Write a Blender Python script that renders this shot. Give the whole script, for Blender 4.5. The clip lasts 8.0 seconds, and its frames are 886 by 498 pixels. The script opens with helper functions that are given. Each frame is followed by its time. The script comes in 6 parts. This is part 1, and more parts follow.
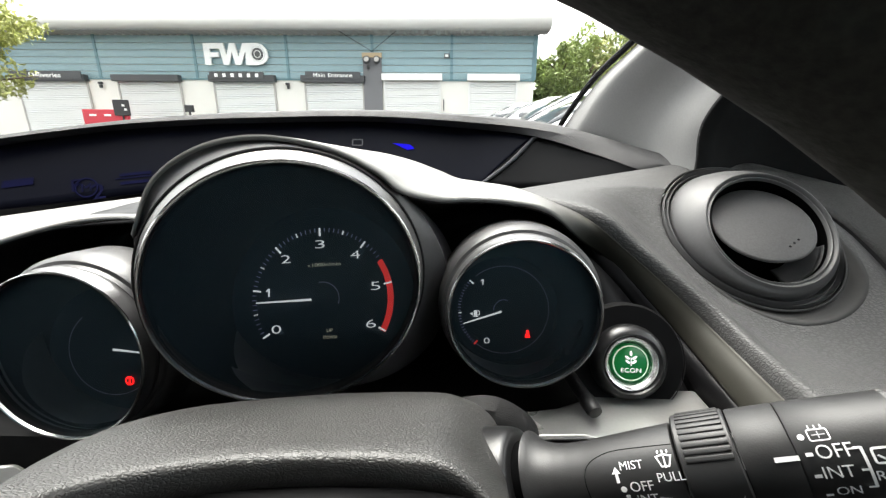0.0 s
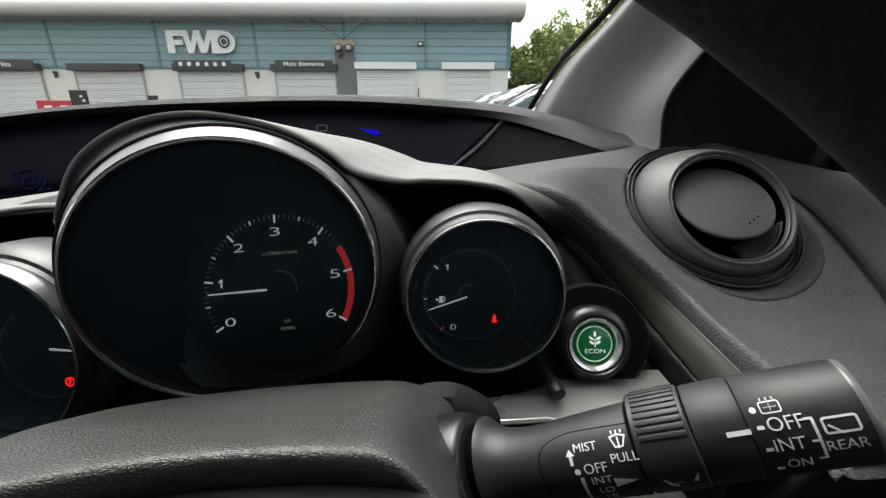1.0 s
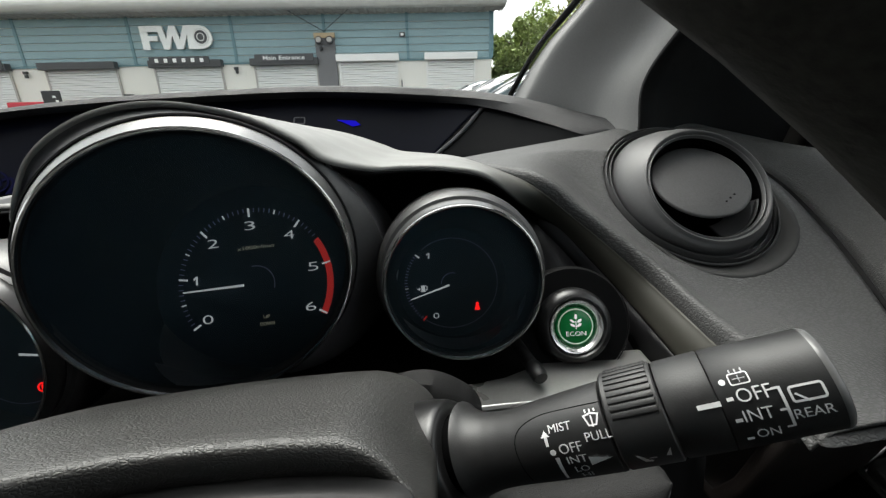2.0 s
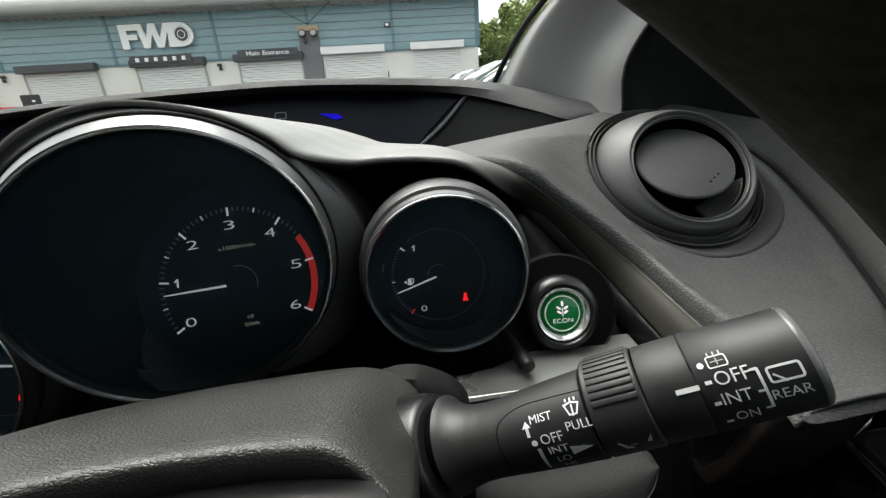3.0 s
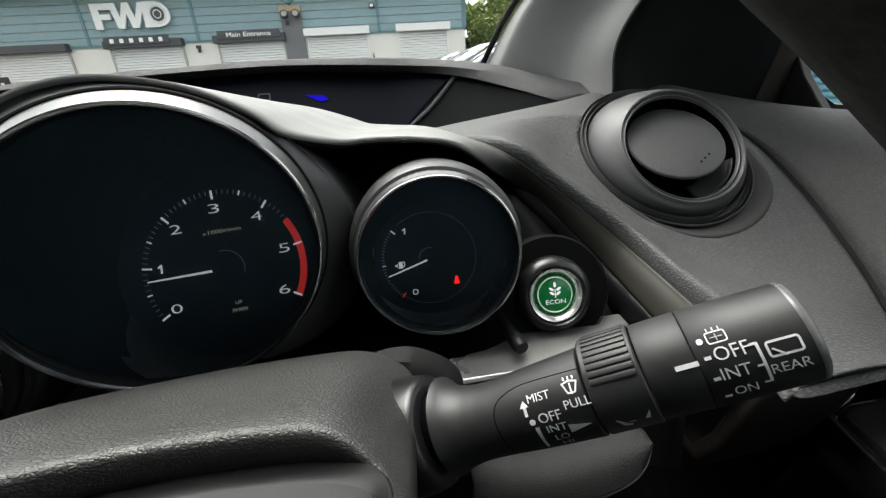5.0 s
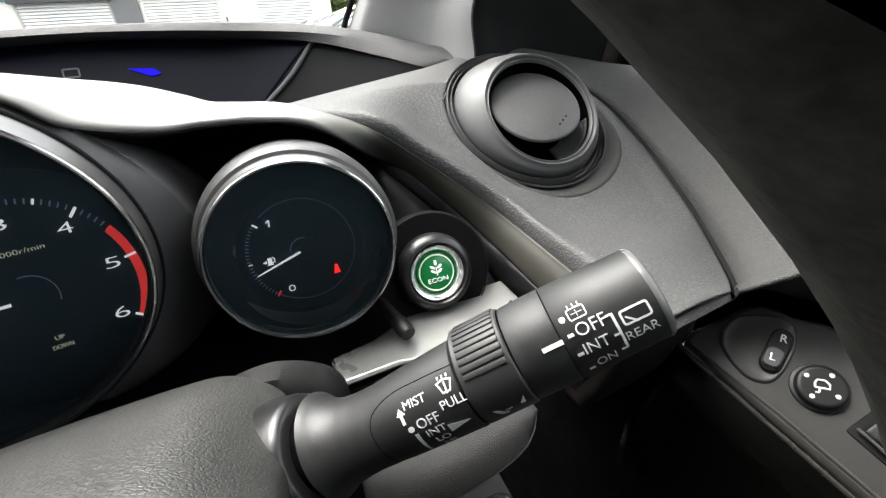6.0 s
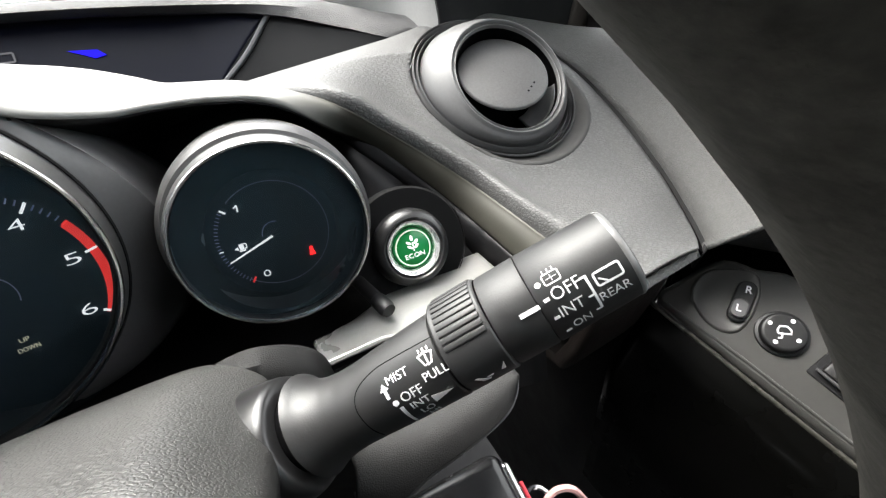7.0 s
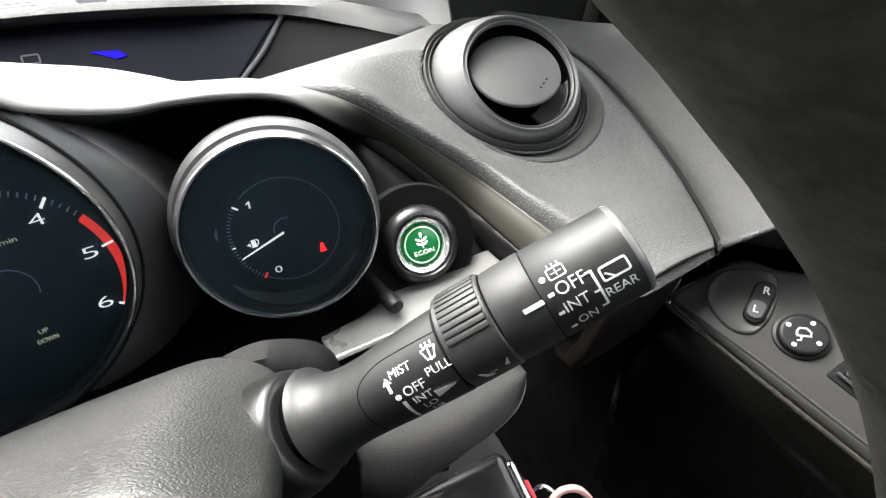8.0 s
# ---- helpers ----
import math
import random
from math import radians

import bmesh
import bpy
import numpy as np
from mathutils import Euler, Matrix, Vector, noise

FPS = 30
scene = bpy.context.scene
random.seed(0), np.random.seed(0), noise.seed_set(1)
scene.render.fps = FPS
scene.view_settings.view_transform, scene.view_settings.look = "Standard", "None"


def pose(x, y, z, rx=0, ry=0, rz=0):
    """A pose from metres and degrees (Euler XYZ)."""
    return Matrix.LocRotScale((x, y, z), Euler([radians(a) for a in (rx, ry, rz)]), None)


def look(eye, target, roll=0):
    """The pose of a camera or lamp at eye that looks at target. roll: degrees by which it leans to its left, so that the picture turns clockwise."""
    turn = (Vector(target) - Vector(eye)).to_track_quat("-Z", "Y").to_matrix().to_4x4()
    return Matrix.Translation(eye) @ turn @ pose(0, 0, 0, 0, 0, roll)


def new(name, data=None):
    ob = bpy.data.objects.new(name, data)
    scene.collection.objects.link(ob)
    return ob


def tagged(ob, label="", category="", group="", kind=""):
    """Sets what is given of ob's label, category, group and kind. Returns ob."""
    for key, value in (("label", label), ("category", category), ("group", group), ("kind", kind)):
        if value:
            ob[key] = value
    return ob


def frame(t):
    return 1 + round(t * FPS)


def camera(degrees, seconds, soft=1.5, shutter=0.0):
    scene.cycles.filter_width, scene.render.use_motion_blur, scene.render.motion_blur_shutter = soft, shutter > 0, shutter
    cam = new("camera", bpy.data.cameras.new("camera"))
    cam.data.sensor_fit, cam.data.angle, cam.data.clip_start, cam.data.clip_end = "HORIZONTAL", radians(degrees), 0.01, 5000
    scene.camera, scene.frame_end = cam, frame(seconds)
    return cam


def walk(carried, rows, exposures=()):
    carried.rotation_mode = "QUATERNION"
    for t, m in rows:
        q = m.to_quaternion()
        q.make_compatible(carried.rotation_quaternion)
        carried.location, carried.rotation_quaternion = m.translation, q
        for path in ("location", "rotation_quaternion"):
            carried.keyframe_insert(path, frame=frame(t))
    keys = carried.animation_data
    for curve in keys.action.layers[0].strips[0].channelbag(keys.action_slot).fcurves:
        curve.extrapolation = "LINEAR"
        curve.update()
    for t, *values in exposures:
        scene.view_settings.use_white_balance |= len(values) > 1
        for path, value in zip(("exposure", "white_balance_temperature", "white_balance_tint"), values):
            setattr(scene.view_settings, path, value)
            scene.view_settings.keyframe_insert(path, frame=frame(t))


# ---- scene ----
from mathutils.bvhtree import BVHTree

cam = camera(93.2, 8.0, 1.3)
PATH = [
    (0, (0.027, 0.025, 1.065), (-0.044, 1.936, 0.48), 0.5),
    (0.2, (0.031, 0.028, 1.058), (-0.001, 1.94, 0.471), 0.6),
    (0.5, (0.036, 0.03, 1.06), (0.031, 1.939, 0.462), 0.2),
    (1, (0.037, 0.032, 1.059), (0.068, 1.93, 0.431), 0.1),
    (1.5, (0.039, 0.033, 1.057), (0.099, 1.925, 0.409), -0.4),
    (3, (0.049, 0.036, 1.055), (0.153, 1.904, 0.349), -3.5),
    (3.5, (0.048, 0.038, 1.054), (0.166, 1.896, 0.324), -3.7),
    (4, (0.048, 0.037, 1.054), (0.179, 1.886, 0.302), -3.5),
    (5.3, (0.047, 0.04, 1.052), (0.227, 1.867, 0.258), -3.4),
    (5.5, (0.049, 0.044, 1.053), (0.31, 1.84, 0.213), -3.9),
    (5.7, (0.055, 0.049, 1.054), (0.435, 1.812, 0.189), -4.2),
    (5.8, (0.057, 0.049, 1.053), (0.507, 1.785, 0.168), -4.3),
    (6, (0.061, 0.05, 1.052), (0.665, 1.716, 0.124), -4.2),
    (6.5, (0.063, 0.05, 1.05), (0.758, 1.63, 0.04), -5.6),
    (7, (0.062, 0.05, 1.051), (0.731, 1.624, 0.013), -6.2),
    (7.5, (0.062, 0.05, 1.051), (0.726, 1.629, 0.017), -6.3),
    (8, (0.064, 0.049, 1.049), (0.673, 1.651, 0.019), -6.9),
]
EXPOSURES = [(0.0, 2.58, 6650, 8), (0.3, 2.07, 6600, 6), (0.6, 1.62, 6550, 6), (1.5, 1.64, 6550, 6), (4.0, 1.80, 6550, 6), (5.5, 2.05, 6550, 7), (5.8, 2.37, 6600, 8), (6.2, 3.12, 6600, 9), (7.0, 3.28, 6600, 9), (8.0, 3.34, 6600, 9)]
walk(cam, [(t, look(eye, target, roll)) for t, eye, target, roll in PATH], EXPOSURES)

# ---- sky and sun: a bright, thinly clouded day ----
world = bpy.data.worlds.new("sky")
scene.world = world
world.use_nodes = True
wn = world.node_tree
sky = wn.nodes.new("ShaderNodeTexSky")
sky.sky_type, sky.sun_disc = "NISHITA", False
sky.sun_elevation, sky.sun_rotation = radians(75), radians(-31)
sky.dust_density, sky.air_density = 4.0, 1.0
pale = wn.nodes.new("ShaderNodeHueSaturation")
pale.inputs["Saturation"].default_value = 0.12
wn.links.new(sky.outputs[0], pale.inputs["Color"])
wn.links.new(pale.outputs[0], wn.nodes["Background"].inputs[0])
wn.nodes["Background"].inputs[1].default_value = 0.15
sun_data = bpy.data.lights.new("sun", "SUN")
sun_data.energy, sun_data.angle, sun_data.color = 1.1, radians(40), (1.0, 0.96, 0.9)
sun = new("sun", sun_data)
sun.matrix_world = look((-10, 20, 40), (0, 0, 0))

# ---- helpers for building ----
def cr(points, n):
    """A smooth curve of n + 1 places through the points."""
    p = [Vector(q) for q in points]
    p = [2 * p[0] - p[1]] + p + [2 * p[-1] - p[-2]]
    spans = len(p) - 3
    out = []
    for i in range(n + 1):
        f = i / n * spans
        k = min(int(f), spans - 1)
        u = f - k
        a, b, c, d = p[k:k + 4]
        out.append(0.5 * (2 * b + (c - a) * u + (2 * a - 5 * b + 4 * c - d) * u * u + (3 * b - a - 3 * c + d) * u ** 3))
    return out


def facing(c, el, az=0, roll=0):
    """A pose at c whose z looks to the driver (el degrees up, az to the right), x right, y up."""
    e, a = radians(el), radians(az)
    n = Vector((math.sin(a) * math.cos(e), -math.cos(a) * math.cos(e), math.sin(e)))
    u = Vector((math.cos(a), math.sin(a), 0))
    v = n.cross(u)
    m = Matrix((u, v, n)).transposed().to_4x4()
    return Matrix.Translation(c) @ m @ pose(0, 0, 0, 0, 0, roll)


def axes(c, x, z):
    """A pose at c with its z along z and its x near x."""
    z = Vector(z).normalized()
    x = Vector(x)
    x = (x - z * x.dot(z)).normalized()
    return Matrix.Translation(c) @ Matrix((x, z.cross(x), z)).transposed().to_4x4()


def part(name, bm, material, parent=None, label="", smooth=True, thick=0.0, bevel=0.0):
    me = bpy.data.meshes.new(name)
    if isinstance(bm, bmesh.types.BMesh):
        bmesh.ops.recalc_face_normals(bm, faces=bm.faces)
        bm.to_mesh(me)
        bm.free()
    else:
        me.from_pydata(*bm)
    me.materials.append(material)
    if smooth:
        me.polygons.foreach_set("use_smooth", [True] * len(me.polygons))
        if smooth != "all":
            me.set_sharp_from_angle(angle=radians(40))
    ob = new(name, me)
    if parent:
        ob.parent = parent
    if label:
        ob["label"] = label
    if thick:
        mod = ob.modifiers.new("thickness", "SOLIDIFY")
        mod.thickness, mod.offset = thick, 0
    if bevel:
        mod = ob.modifiers.new("edge", "BEVEL")
        mod.width, mod.segments, mod.limit_method = bevel, 2, "ANGLE"
    return ob


def thing(name, label, category, at=None, group="", kind=""):
    ob = new(name)
    ob.empty_display_size = 0.02
    if at is not None:
        ob.matrix_world = at
    return tagged(ob, label, category, group, kind)


def loft(rows, closed=False):
    bm = bmesh.new()
    grid = [[bm.verts.new(v) for v in row] for row in rows]
    for a, b in zip(grid, grid[1:]):
        n = len(a)
        for i in range(n if closed else n - 1):
            j = (i + 1) % n
            bm.faces.new((a[i], a[j], b[j], b[i]))
    return bm


def between(a, b, n, bulge=0.0, up=(0, 0, 1)):
    """Rows from curve a to curve b, bowed by bulge."""
    up = Vector(up)
    return [[p.lerp(q, k / n) + up * bulge * math.sin(math.pi * k / n) for p, q in zip(a, b)] for k in range(n + 1)]


def lathe(profile, n=72, cap=False, arc=None):
    """(radius, height) pairs turned round z."""
    rows = []
    for r, h in profile:
        if arc:
            rows.append([Vector((r * math.cos(a), r * math.sin(a), h)) for a in (arc[0] + (arc[1] - arc[0]) * i / n for i in range(n + 1))])
        else:
            rows.append([Vector((r * math.cos(2 * math.pi * i / n), r * math.sin(2 * math.pi * i / n), h)) for i in range(n)])
    bm = loft(rows, not arc)
    if cap:
        bm.verts.ensure_lookup_table()
        bm.faces.new(bm.verts[-n:])
    return bm


def box(sx, sy, sz, c=(0, 0, 0), bevel=0.0, seg=2, rot=None):
    bm = bmesh.new()
    bmesh.ops.create_cube(bm, size=1, matrix=Matrix.Diagonal((sx, sy, sz, 1)))
    if bevel:
        bmesh.ops.bevel(bm, geom=list(bm.edges), offset=bevel, segments=seg, affect="EDGES", profile=0.5)
    if rot is not None:
        bmesh.ops.transform(bm, matrix=rot, verts=bm.verts)
    bmesh.ops.translate(bm, vec=c, verts=bm.verts)
    return bm


def join(*bms):
    out = bmesh.new()
    for b in bms:
        me = bpy.data.meshes.new("tmp")
        b.to_mesh(me)
        b.free()
        out.from_mesh(me)
        bpy.data.meshes.remove(me)
    return out


def prism(outline, h0, h1):
    """An outline in x, y raised from h0 to h1."""
    bm = bmesh.new()
    lo = [bm.verts.new((x, y, h0)) for x, y in outline]
    hi = [bm.verts.new((x, y, h1)) for x, y in outline]
    n = len(lo)
    bm.faces.new(hi)
    bm.faces.new(lo[::-1])
    for i in range(n):
        bm.faces.new((lo[i], lo[(i + 1) % n], hi[(i + 1) % n], hi[i]))
    return bm


def rounded(w, h, r, n=5, cx=0.0, cy=0.0):
    out = []
    for k, (sx, sy) in enumerate(((1, 1), (-1, 1), (-1, -1), (1, -1))):
        for i in range(n + 1):
            a = math.pi / 2 * (k + i / n)
            out.append((cx + sx * (w / 2 - r) + r * math.cos(a), cy + sy * (h / 2 - r) + r * math.sin(a)))
    return out


def moved(bm, m):
    bmesh.ops.transform(bm, matrix=m, verts=bm.verts)
    return bm


def tube(points, r, n=8, caps=True):
    """A round bar along the points."""
    p = [Vector(q) for q in points]
    rows = []
    x = None
    for i, q in enumerate(p):
        d = (p[min(i + 1, len(p) - 1)] - p[max(i - 1, 0)]).normalized()
        if x is None:
            x = d.orthogonal().normalized()
        x = (x - d * x.dot(d)).normalized()
        y = d.cross(x)
        rad = r[i] if isinstance(r, (list, tuple)) else r
        rows.append([q + rad * (x * math.cos(2 * math.pi * k / n) + y * math.sin(2 * math.pi * k / n)) for k in range(n)])
    bm = loft(rows, True)
    if caps:
        bm.verts.ensure_lookup_table()
        bm.faces.new(bm.verts[:n])
        bm.faces.new(bm.verts[-n:])
    return bm


def letters(text, width, height, depth=0.0002, thin=0.0):
    """The text as a raised mesh, centred, of that width and height."""
    cu = bpy.data.curves.new("letters", "FONT")
    cu.body, cu.align_x, cu.align_y, cu.extrude, cu.resolution_u, cu.offset = text, "CENTER", "CENTER", 0.05, 3, thin
    ob = new("letters", cu)
    dg = bpy.context.evaluated_depsgraph_get()
    me = bpy.data.meshes.new_from_object(ob.evaluated_get(dg))
    bm = bmesh.new()
    bm.from_mesh(me)
    bpy.data.objects.remove(ob)
    bpy.data.curves.remove(cu)
    bpy.data.meshes.remove(me)
    xs, ys = [v.co.x for v in bm.verts], [v.co.y for v in bm.verts]
    cx, cy = (min(xs) + max(xs)) / 2, (min(ys) + max(ys)) / 2
    kx, ky = width / (max(xs) - min(xs)), height / (max(ys) - min(ys))
    for v in bm.verts:
        v.co = ((v.co.x - cx) * kx, (v.co.y - cy) * ky, depth * (1 if v.co.z > 0 else 0))
    return bm


# ---- materials ----
def material(name, color, rough=0.5, metal=0.0, vary=0.12, scale=40.0, grain=None, glow=0.0, rough_vary=0.08, spec=0.5, coat=0.0, island=False, dim=1.0, stretch=1.0, pit_shade=0.2):
    """color varies by a coarse and a fine noise; grain is (kind, size in metres, depth in metres)."""
    m = bpy.data.materials.new(name)
    m.use_nodes = True
    t = m.node_tree
    b = t.nodes["Principled BSDF"]
    b.inputs["Roughness"].default_value, b.inputs["Metallic"].default_value = rough, metal
    b.inputs["Specular IOR Level"].default_value = spec
    b.inputs["Coat Weight"].default_value = coat
    co = t.nodes.new("ShaderNodeTexCoord")

    def noise_node(s, detail=4.0):
        n = t.nodes.new("ShaderNodeTexNoise")
        n.inputs["Scale"].default_value, n.inputs["Detail"].default_value = s, detail
        t.links.new(co.outputs["Object"], n.inputs["Vector"])
        return n

    coarse, fine = noise_node(scale), noise_node(scale * 14)
    add = t.nodes.new("ShaderNodeMath")
    add.operation = "ADD"
    t.links.new(coarse.outputs[0], add.inputs[0])
    t.links.new(fine.outputs[0], add.inputs[1])
    rng = t.nodes.new("ShaderNodeMapRange")
    rng.inputs[1].default_value, rng.inputs[2].default_value = 0.6, 1.4
    rng.inputs[3].default_value, rng.inputs[4].default_value = 1 - vary, 1 + vary
    t.links.new(add.outputs[0], rng.inputs[0])
    tone = t.nodes.new("ShaderNodeVectorMath")
    tone.operation = "SCALE"
    tone.inputs[0].default_value = [c * dim for c in color]
    last = rng.outputs[0]
    if island:
        info = t.nodes.new("ShaderNodeObjectInfo")
        geo = t.nodes.new("ShaderNodeNewGeometry")
        sm = t.nodes.new("ShaderNodeMath")
        sm.operation = "ADD"
        t.links.new(info.outputs["Random"], sm.inputs[0])
        t.links.new(geo.outputs["Random Per Island"], sm.inputs[1])
        r2 = t.nodes.new("ShaderNodeMapRange")
        r2.inputs[2].default_value = 2.0
        r2.inputs[3].default_value, r2.inputs[4].default_value = 1 - island, 1 + island
        t.links.new(sm.outputs[0], r2.inputs[0])
        mul = t.nodes.new("ShaderNodeMath")
        mul.operation = "MULTIPLY"
        t.links.new(last, mul.inputs[0])
        t.links.new(r2.outputs[0], mul.inputs[1])
        last = mul.outputs[0]
    t.links.new(last, tone.inputs["Scale"])
    t.links.new(tone.outputs[0], b.inputs["Base Color"])
    rr = t.nodes.new("ShaderNodeMapRange")
    rr.inputs[1].default_value, rr.inputs[2].default_value = 0.3, 0.7
    rr.inputs[3].default_value, rr.inputs[4].default_value = max(rough - rough_vary, 0.02), min(rough + rough_vary, 1)
    t.links.new(coarse.outputs[0], rr.inputs[0])
    t.links.new(rr.outputs[0], b.inputs["Roughness"])
    if glow:
        b.inputs["Emission Color"].default_value = (*color, 1)
        b.inputs["Emission Strength"].default_value = glow
    if grain:
        kind, size, depth = grain
        bump = t.nodes.new("ShaderNodeBump")
        bump.inputs["Distance"].default_value = depth
        bump.inputs["Strength"].default_value = 1.0
        if kind == "leather":
            warp = noise_node(0.6 / size, 2.0)
            mix = t.nodes.new("ShaderNodeVectorMath")
            mix.operation = "MULTIPLY_ADD"
            t.links.new(warp.outputs["Color"], mix.inputs[0])
            mix.inputs[1].default_value = (size * 0.8,) * 3
            squash = t.nodes.new("ShaderNodeVectorMath")
            squash.operation = "MULTIPLY"
            squash.inputs[1].default_value = (stretch, 1, 1)
            t.links.new(co.outputs["Object"], squash.inputs[0])
            t.links.new(squash.outputs[0], mix.inputs[2])
            vor = t.nodes.new("ShaderNodeTexVoronoi")
            vor.feature = "DISTANCE_TO_EDGE"
            vor.inputs["Scale"].default_value = 1 / size
            t.links.new(mix.outputs[0], vor.inputs["Vector"])
            sq = t.nodes.new("ShaderNodeMapRange")
            sq.inputs[2].default_value = 0.3
            sq.interpolation_type = "SMOOTHSTEP"
            t.links.new(vor.outputs["Distance"], sq.inputs[0])
            t.links.new(sq.outputs[0], bump.inputs["Height"])
            # darkens the grooves, painting in the shade between grains
            pit = t.nodes.new("ShaderNodeMapRange")
            pit.inputs[3].default_value, pit.inputs[4].default_value = 1 - pit_shade, 1 + pit_shade * 0.2
            t.links.new(sq.outputs[0], pit.inputs[0])
            both = t.nodes.new("ShaderNodeMath")
            both.operation = "MULTIPLY"
            t.links.new(last, both.inputs[0])
            t.links.new(pit.outputs[0], both.inputs[1])
            t.links.new(both.outputs[0], tone.inputs["Scale"])
        else:
            n = noise_node(1 / size, 6.0)
            t.links.new(n.outputs[0], bump.inputs["Height"])
        t.links.new(bump.outputs[0], b.inputs["Normal"])
    return m


LEATHER = material("grained_soft_plastic", (0.056, 0.056, 0.0555), 0.56, vary=0.06, grain=("leather", 0.0017, 0.00015), scale=12, stretch=0.55, spec=0.34, pit_shade=0.30, rough_vary=0.04)
PAD_TOP = material("dash_top_plastic", (0.034, 0.034, 0.035), 0.68, grain=("leather", 0.0013, 0.00022), scale=25, spec=0.35)
# the ribbon's shade on the hollow is mixed into this plastic
HOLLOW = material("shaded_hollow_plastic", (0.009, 0.0088, 0.0095), 0.45, grain=("fine", 0.0006, 0.00002), spec=0.16)
DOOR_SKIN = material("door_grain", (0.056, 0.056, 0.054), 0.60, grain=("leather", 0.0014, 0.00016), scale=20, pit_shade=0.25, spec=0.4)
EDGE_GLOSS = material("armrest_edge", (0.026, 0.0255, 0.0215), 0.3, vary=0.06, grain=("fine", 0.0006, 0.00001))
ARM_TOP = material("armrest_plastic", (0.032, 0.0315, 0.0295), 0.44, grain=("fine", 0.0007, 0.00003), scale=20, spec=0.4)
COLLAR = material("glossy_collar", (0.011, 0.011, 0.0115), 0.32, rough_vary=0.03)
COLUMN = material("column_plastic", (0.027, 0.0267, 0.0255), 0.46, vary=0.06, grain=("leather", 0.0009, 0.00009), scale=30, spec=0.55, stretch=0.7, pit_shade=0.18)
LOWER_GRAIN = material("lower_cover_grain", (0.0085, 0.0085, 0.0085), 0.6, grain=("leather", 0.0007, 0.00006), scale=20, spec=0.22, pit_shade=0.15)
SATIN_BLACK = material("satin_black_plastic", (0.0075, 0.0075, 0.008), 0.44, grain=("fine", 0.0006, 0.00003), spec=0.30)
MATTE_BLACK = material("matte_black_plastic", (0.006, 0.006, 0.0065), 0.7, grain=("fine", 0.0005, 0.00003), spec=0.15)
# shade of gaps and recesses is put into this black; also seams and dots
DEEP_BLACK = material("deep_black_gap_shade", (0.0018, 0.0018, 0.0020), 0.9, grain=("fine", 0.0008, 0.00004), spec=0.02)
VENT_BLACK = material("vent_plastic", (0.044, 0.044, 0.045), 0.50, grain=("fine", 0.0005, 0.00002))
CORNER = material("corner_panel_plastic", (0.0075, 0.0075, 0.0080), 0.75, grain=("leather", 0.0012, 0.00005), spec=0.18)
# sunken seat; the vent's shadow on it is put into this darker tone
SEAT_SKIN = material("shaded_vent_seat", (0.024, 0.024, 0.0235), 0.65, spec=0.25, grain=("fine", 0.0006, 0.00002), scale=25)
POST = material("window_post_plastic", (0.030, 0.0255, 0.0215), 0.55, grain=("fine", 0.0005, 0.00002), spec=0.35)
HOOD_DARK = material("gauge_hood_plastic", (0.062, 0.062, 0.065), 0.42, grain=("fine", 0.0005, 0.00002), spec=0.5)
# the armrest's unlit side: its shade is put into this near-black
SIDE_GLOSS = material("shaded_armrest_side", (0.0012, 0.0012, 0.0011), 0.30, spec=0.07, grain=("fine", 0.0007, 0.00002))
# as in the hollow, overhang shade is mixed into this black
ECON_BASE = material("shaded_button_base", (0.0032, 0.0032, 0.0035), 0.75, spec=0.08)
KNEE = material("knee_panel_brown", (0.0085, 0.0062, 0.0054), 0.55, grain=("leather", 0.0010, 0.00006), spec=0.3)
FLAP_SKIN = material("flap_plastic", (0.042, 0.042, 0.0425), 0.62, vary=0.25, scale=60, grain=("fine", 0.0007, 0.00008), spec=0.4)
EDGE_GREY = material("display_edge_grey", (0.10, 0.10, 0.105), 0.5, vary=0.06)
RIM_GREY = material("vent_rim_edge", (0.10, 0.10, 0.10), 0.35, vary=0.06)
POD = material("pod_plastic", (0.045, 0.045, 0.046), 0.40, grain=("fine", 0.0005, 0.00002))
SCREEN = material("display_screen", (0.0045, 0.0050, 0.0105), 0.4, rough_vary=0.04, spec=0.10)
# bluish haze off the cover lens is mixed into dial and bowl
DIAL = material("dial_hazy_black", (0.027, 0.042, 0.056), 0.8, rough_vary=0.03, spec=0.15)
BOWL = material("gauge_bowl", (0.008, 0.013, 0.017), 0.85, spec=0.03)
SHELF = material("satin_silver_trim", (0.180, 0.179, 0.172), 0.54, metal=0.2, vary=0.05, spec=0.35, grain=("fine", 0.0004, 0.00001))
PLATE = material("silver_plate", (0.30, 0.30, 0.29), 0.34, metal=0.7, vary=0.06, grain=("fine", 0.0005, 0.00001))
STRIP = material("dark_olive_strip", (0.052, 0.0505, 0.042), 0.42, metal=0.3, vary=0.08, spec=0.4)
POD_DARK = material("display_end", (0.006, 0.006, 0.0064), 0.5, grain=("fine", 0.0005, 0.00002), spec=0.10)
CHROME = material("satin_chrome", (0.48, 0.48, 0.48), 0.18, metal=1.0, vary=0.03, rough_vary=0.0)
BEZEL = material("dark_satin_bezel", (0.17, 0.17, 0.172), 0.34, metal=0.8, vary=0.05, rough_vary=0.03, grain=("fine", 0.0005, 0.00001))
BRIGHT = material("bright_chrome", (0.78, 0.78, 0.78), 0.24, metal=0.75, vary=0.03, rough_vary=0.0)
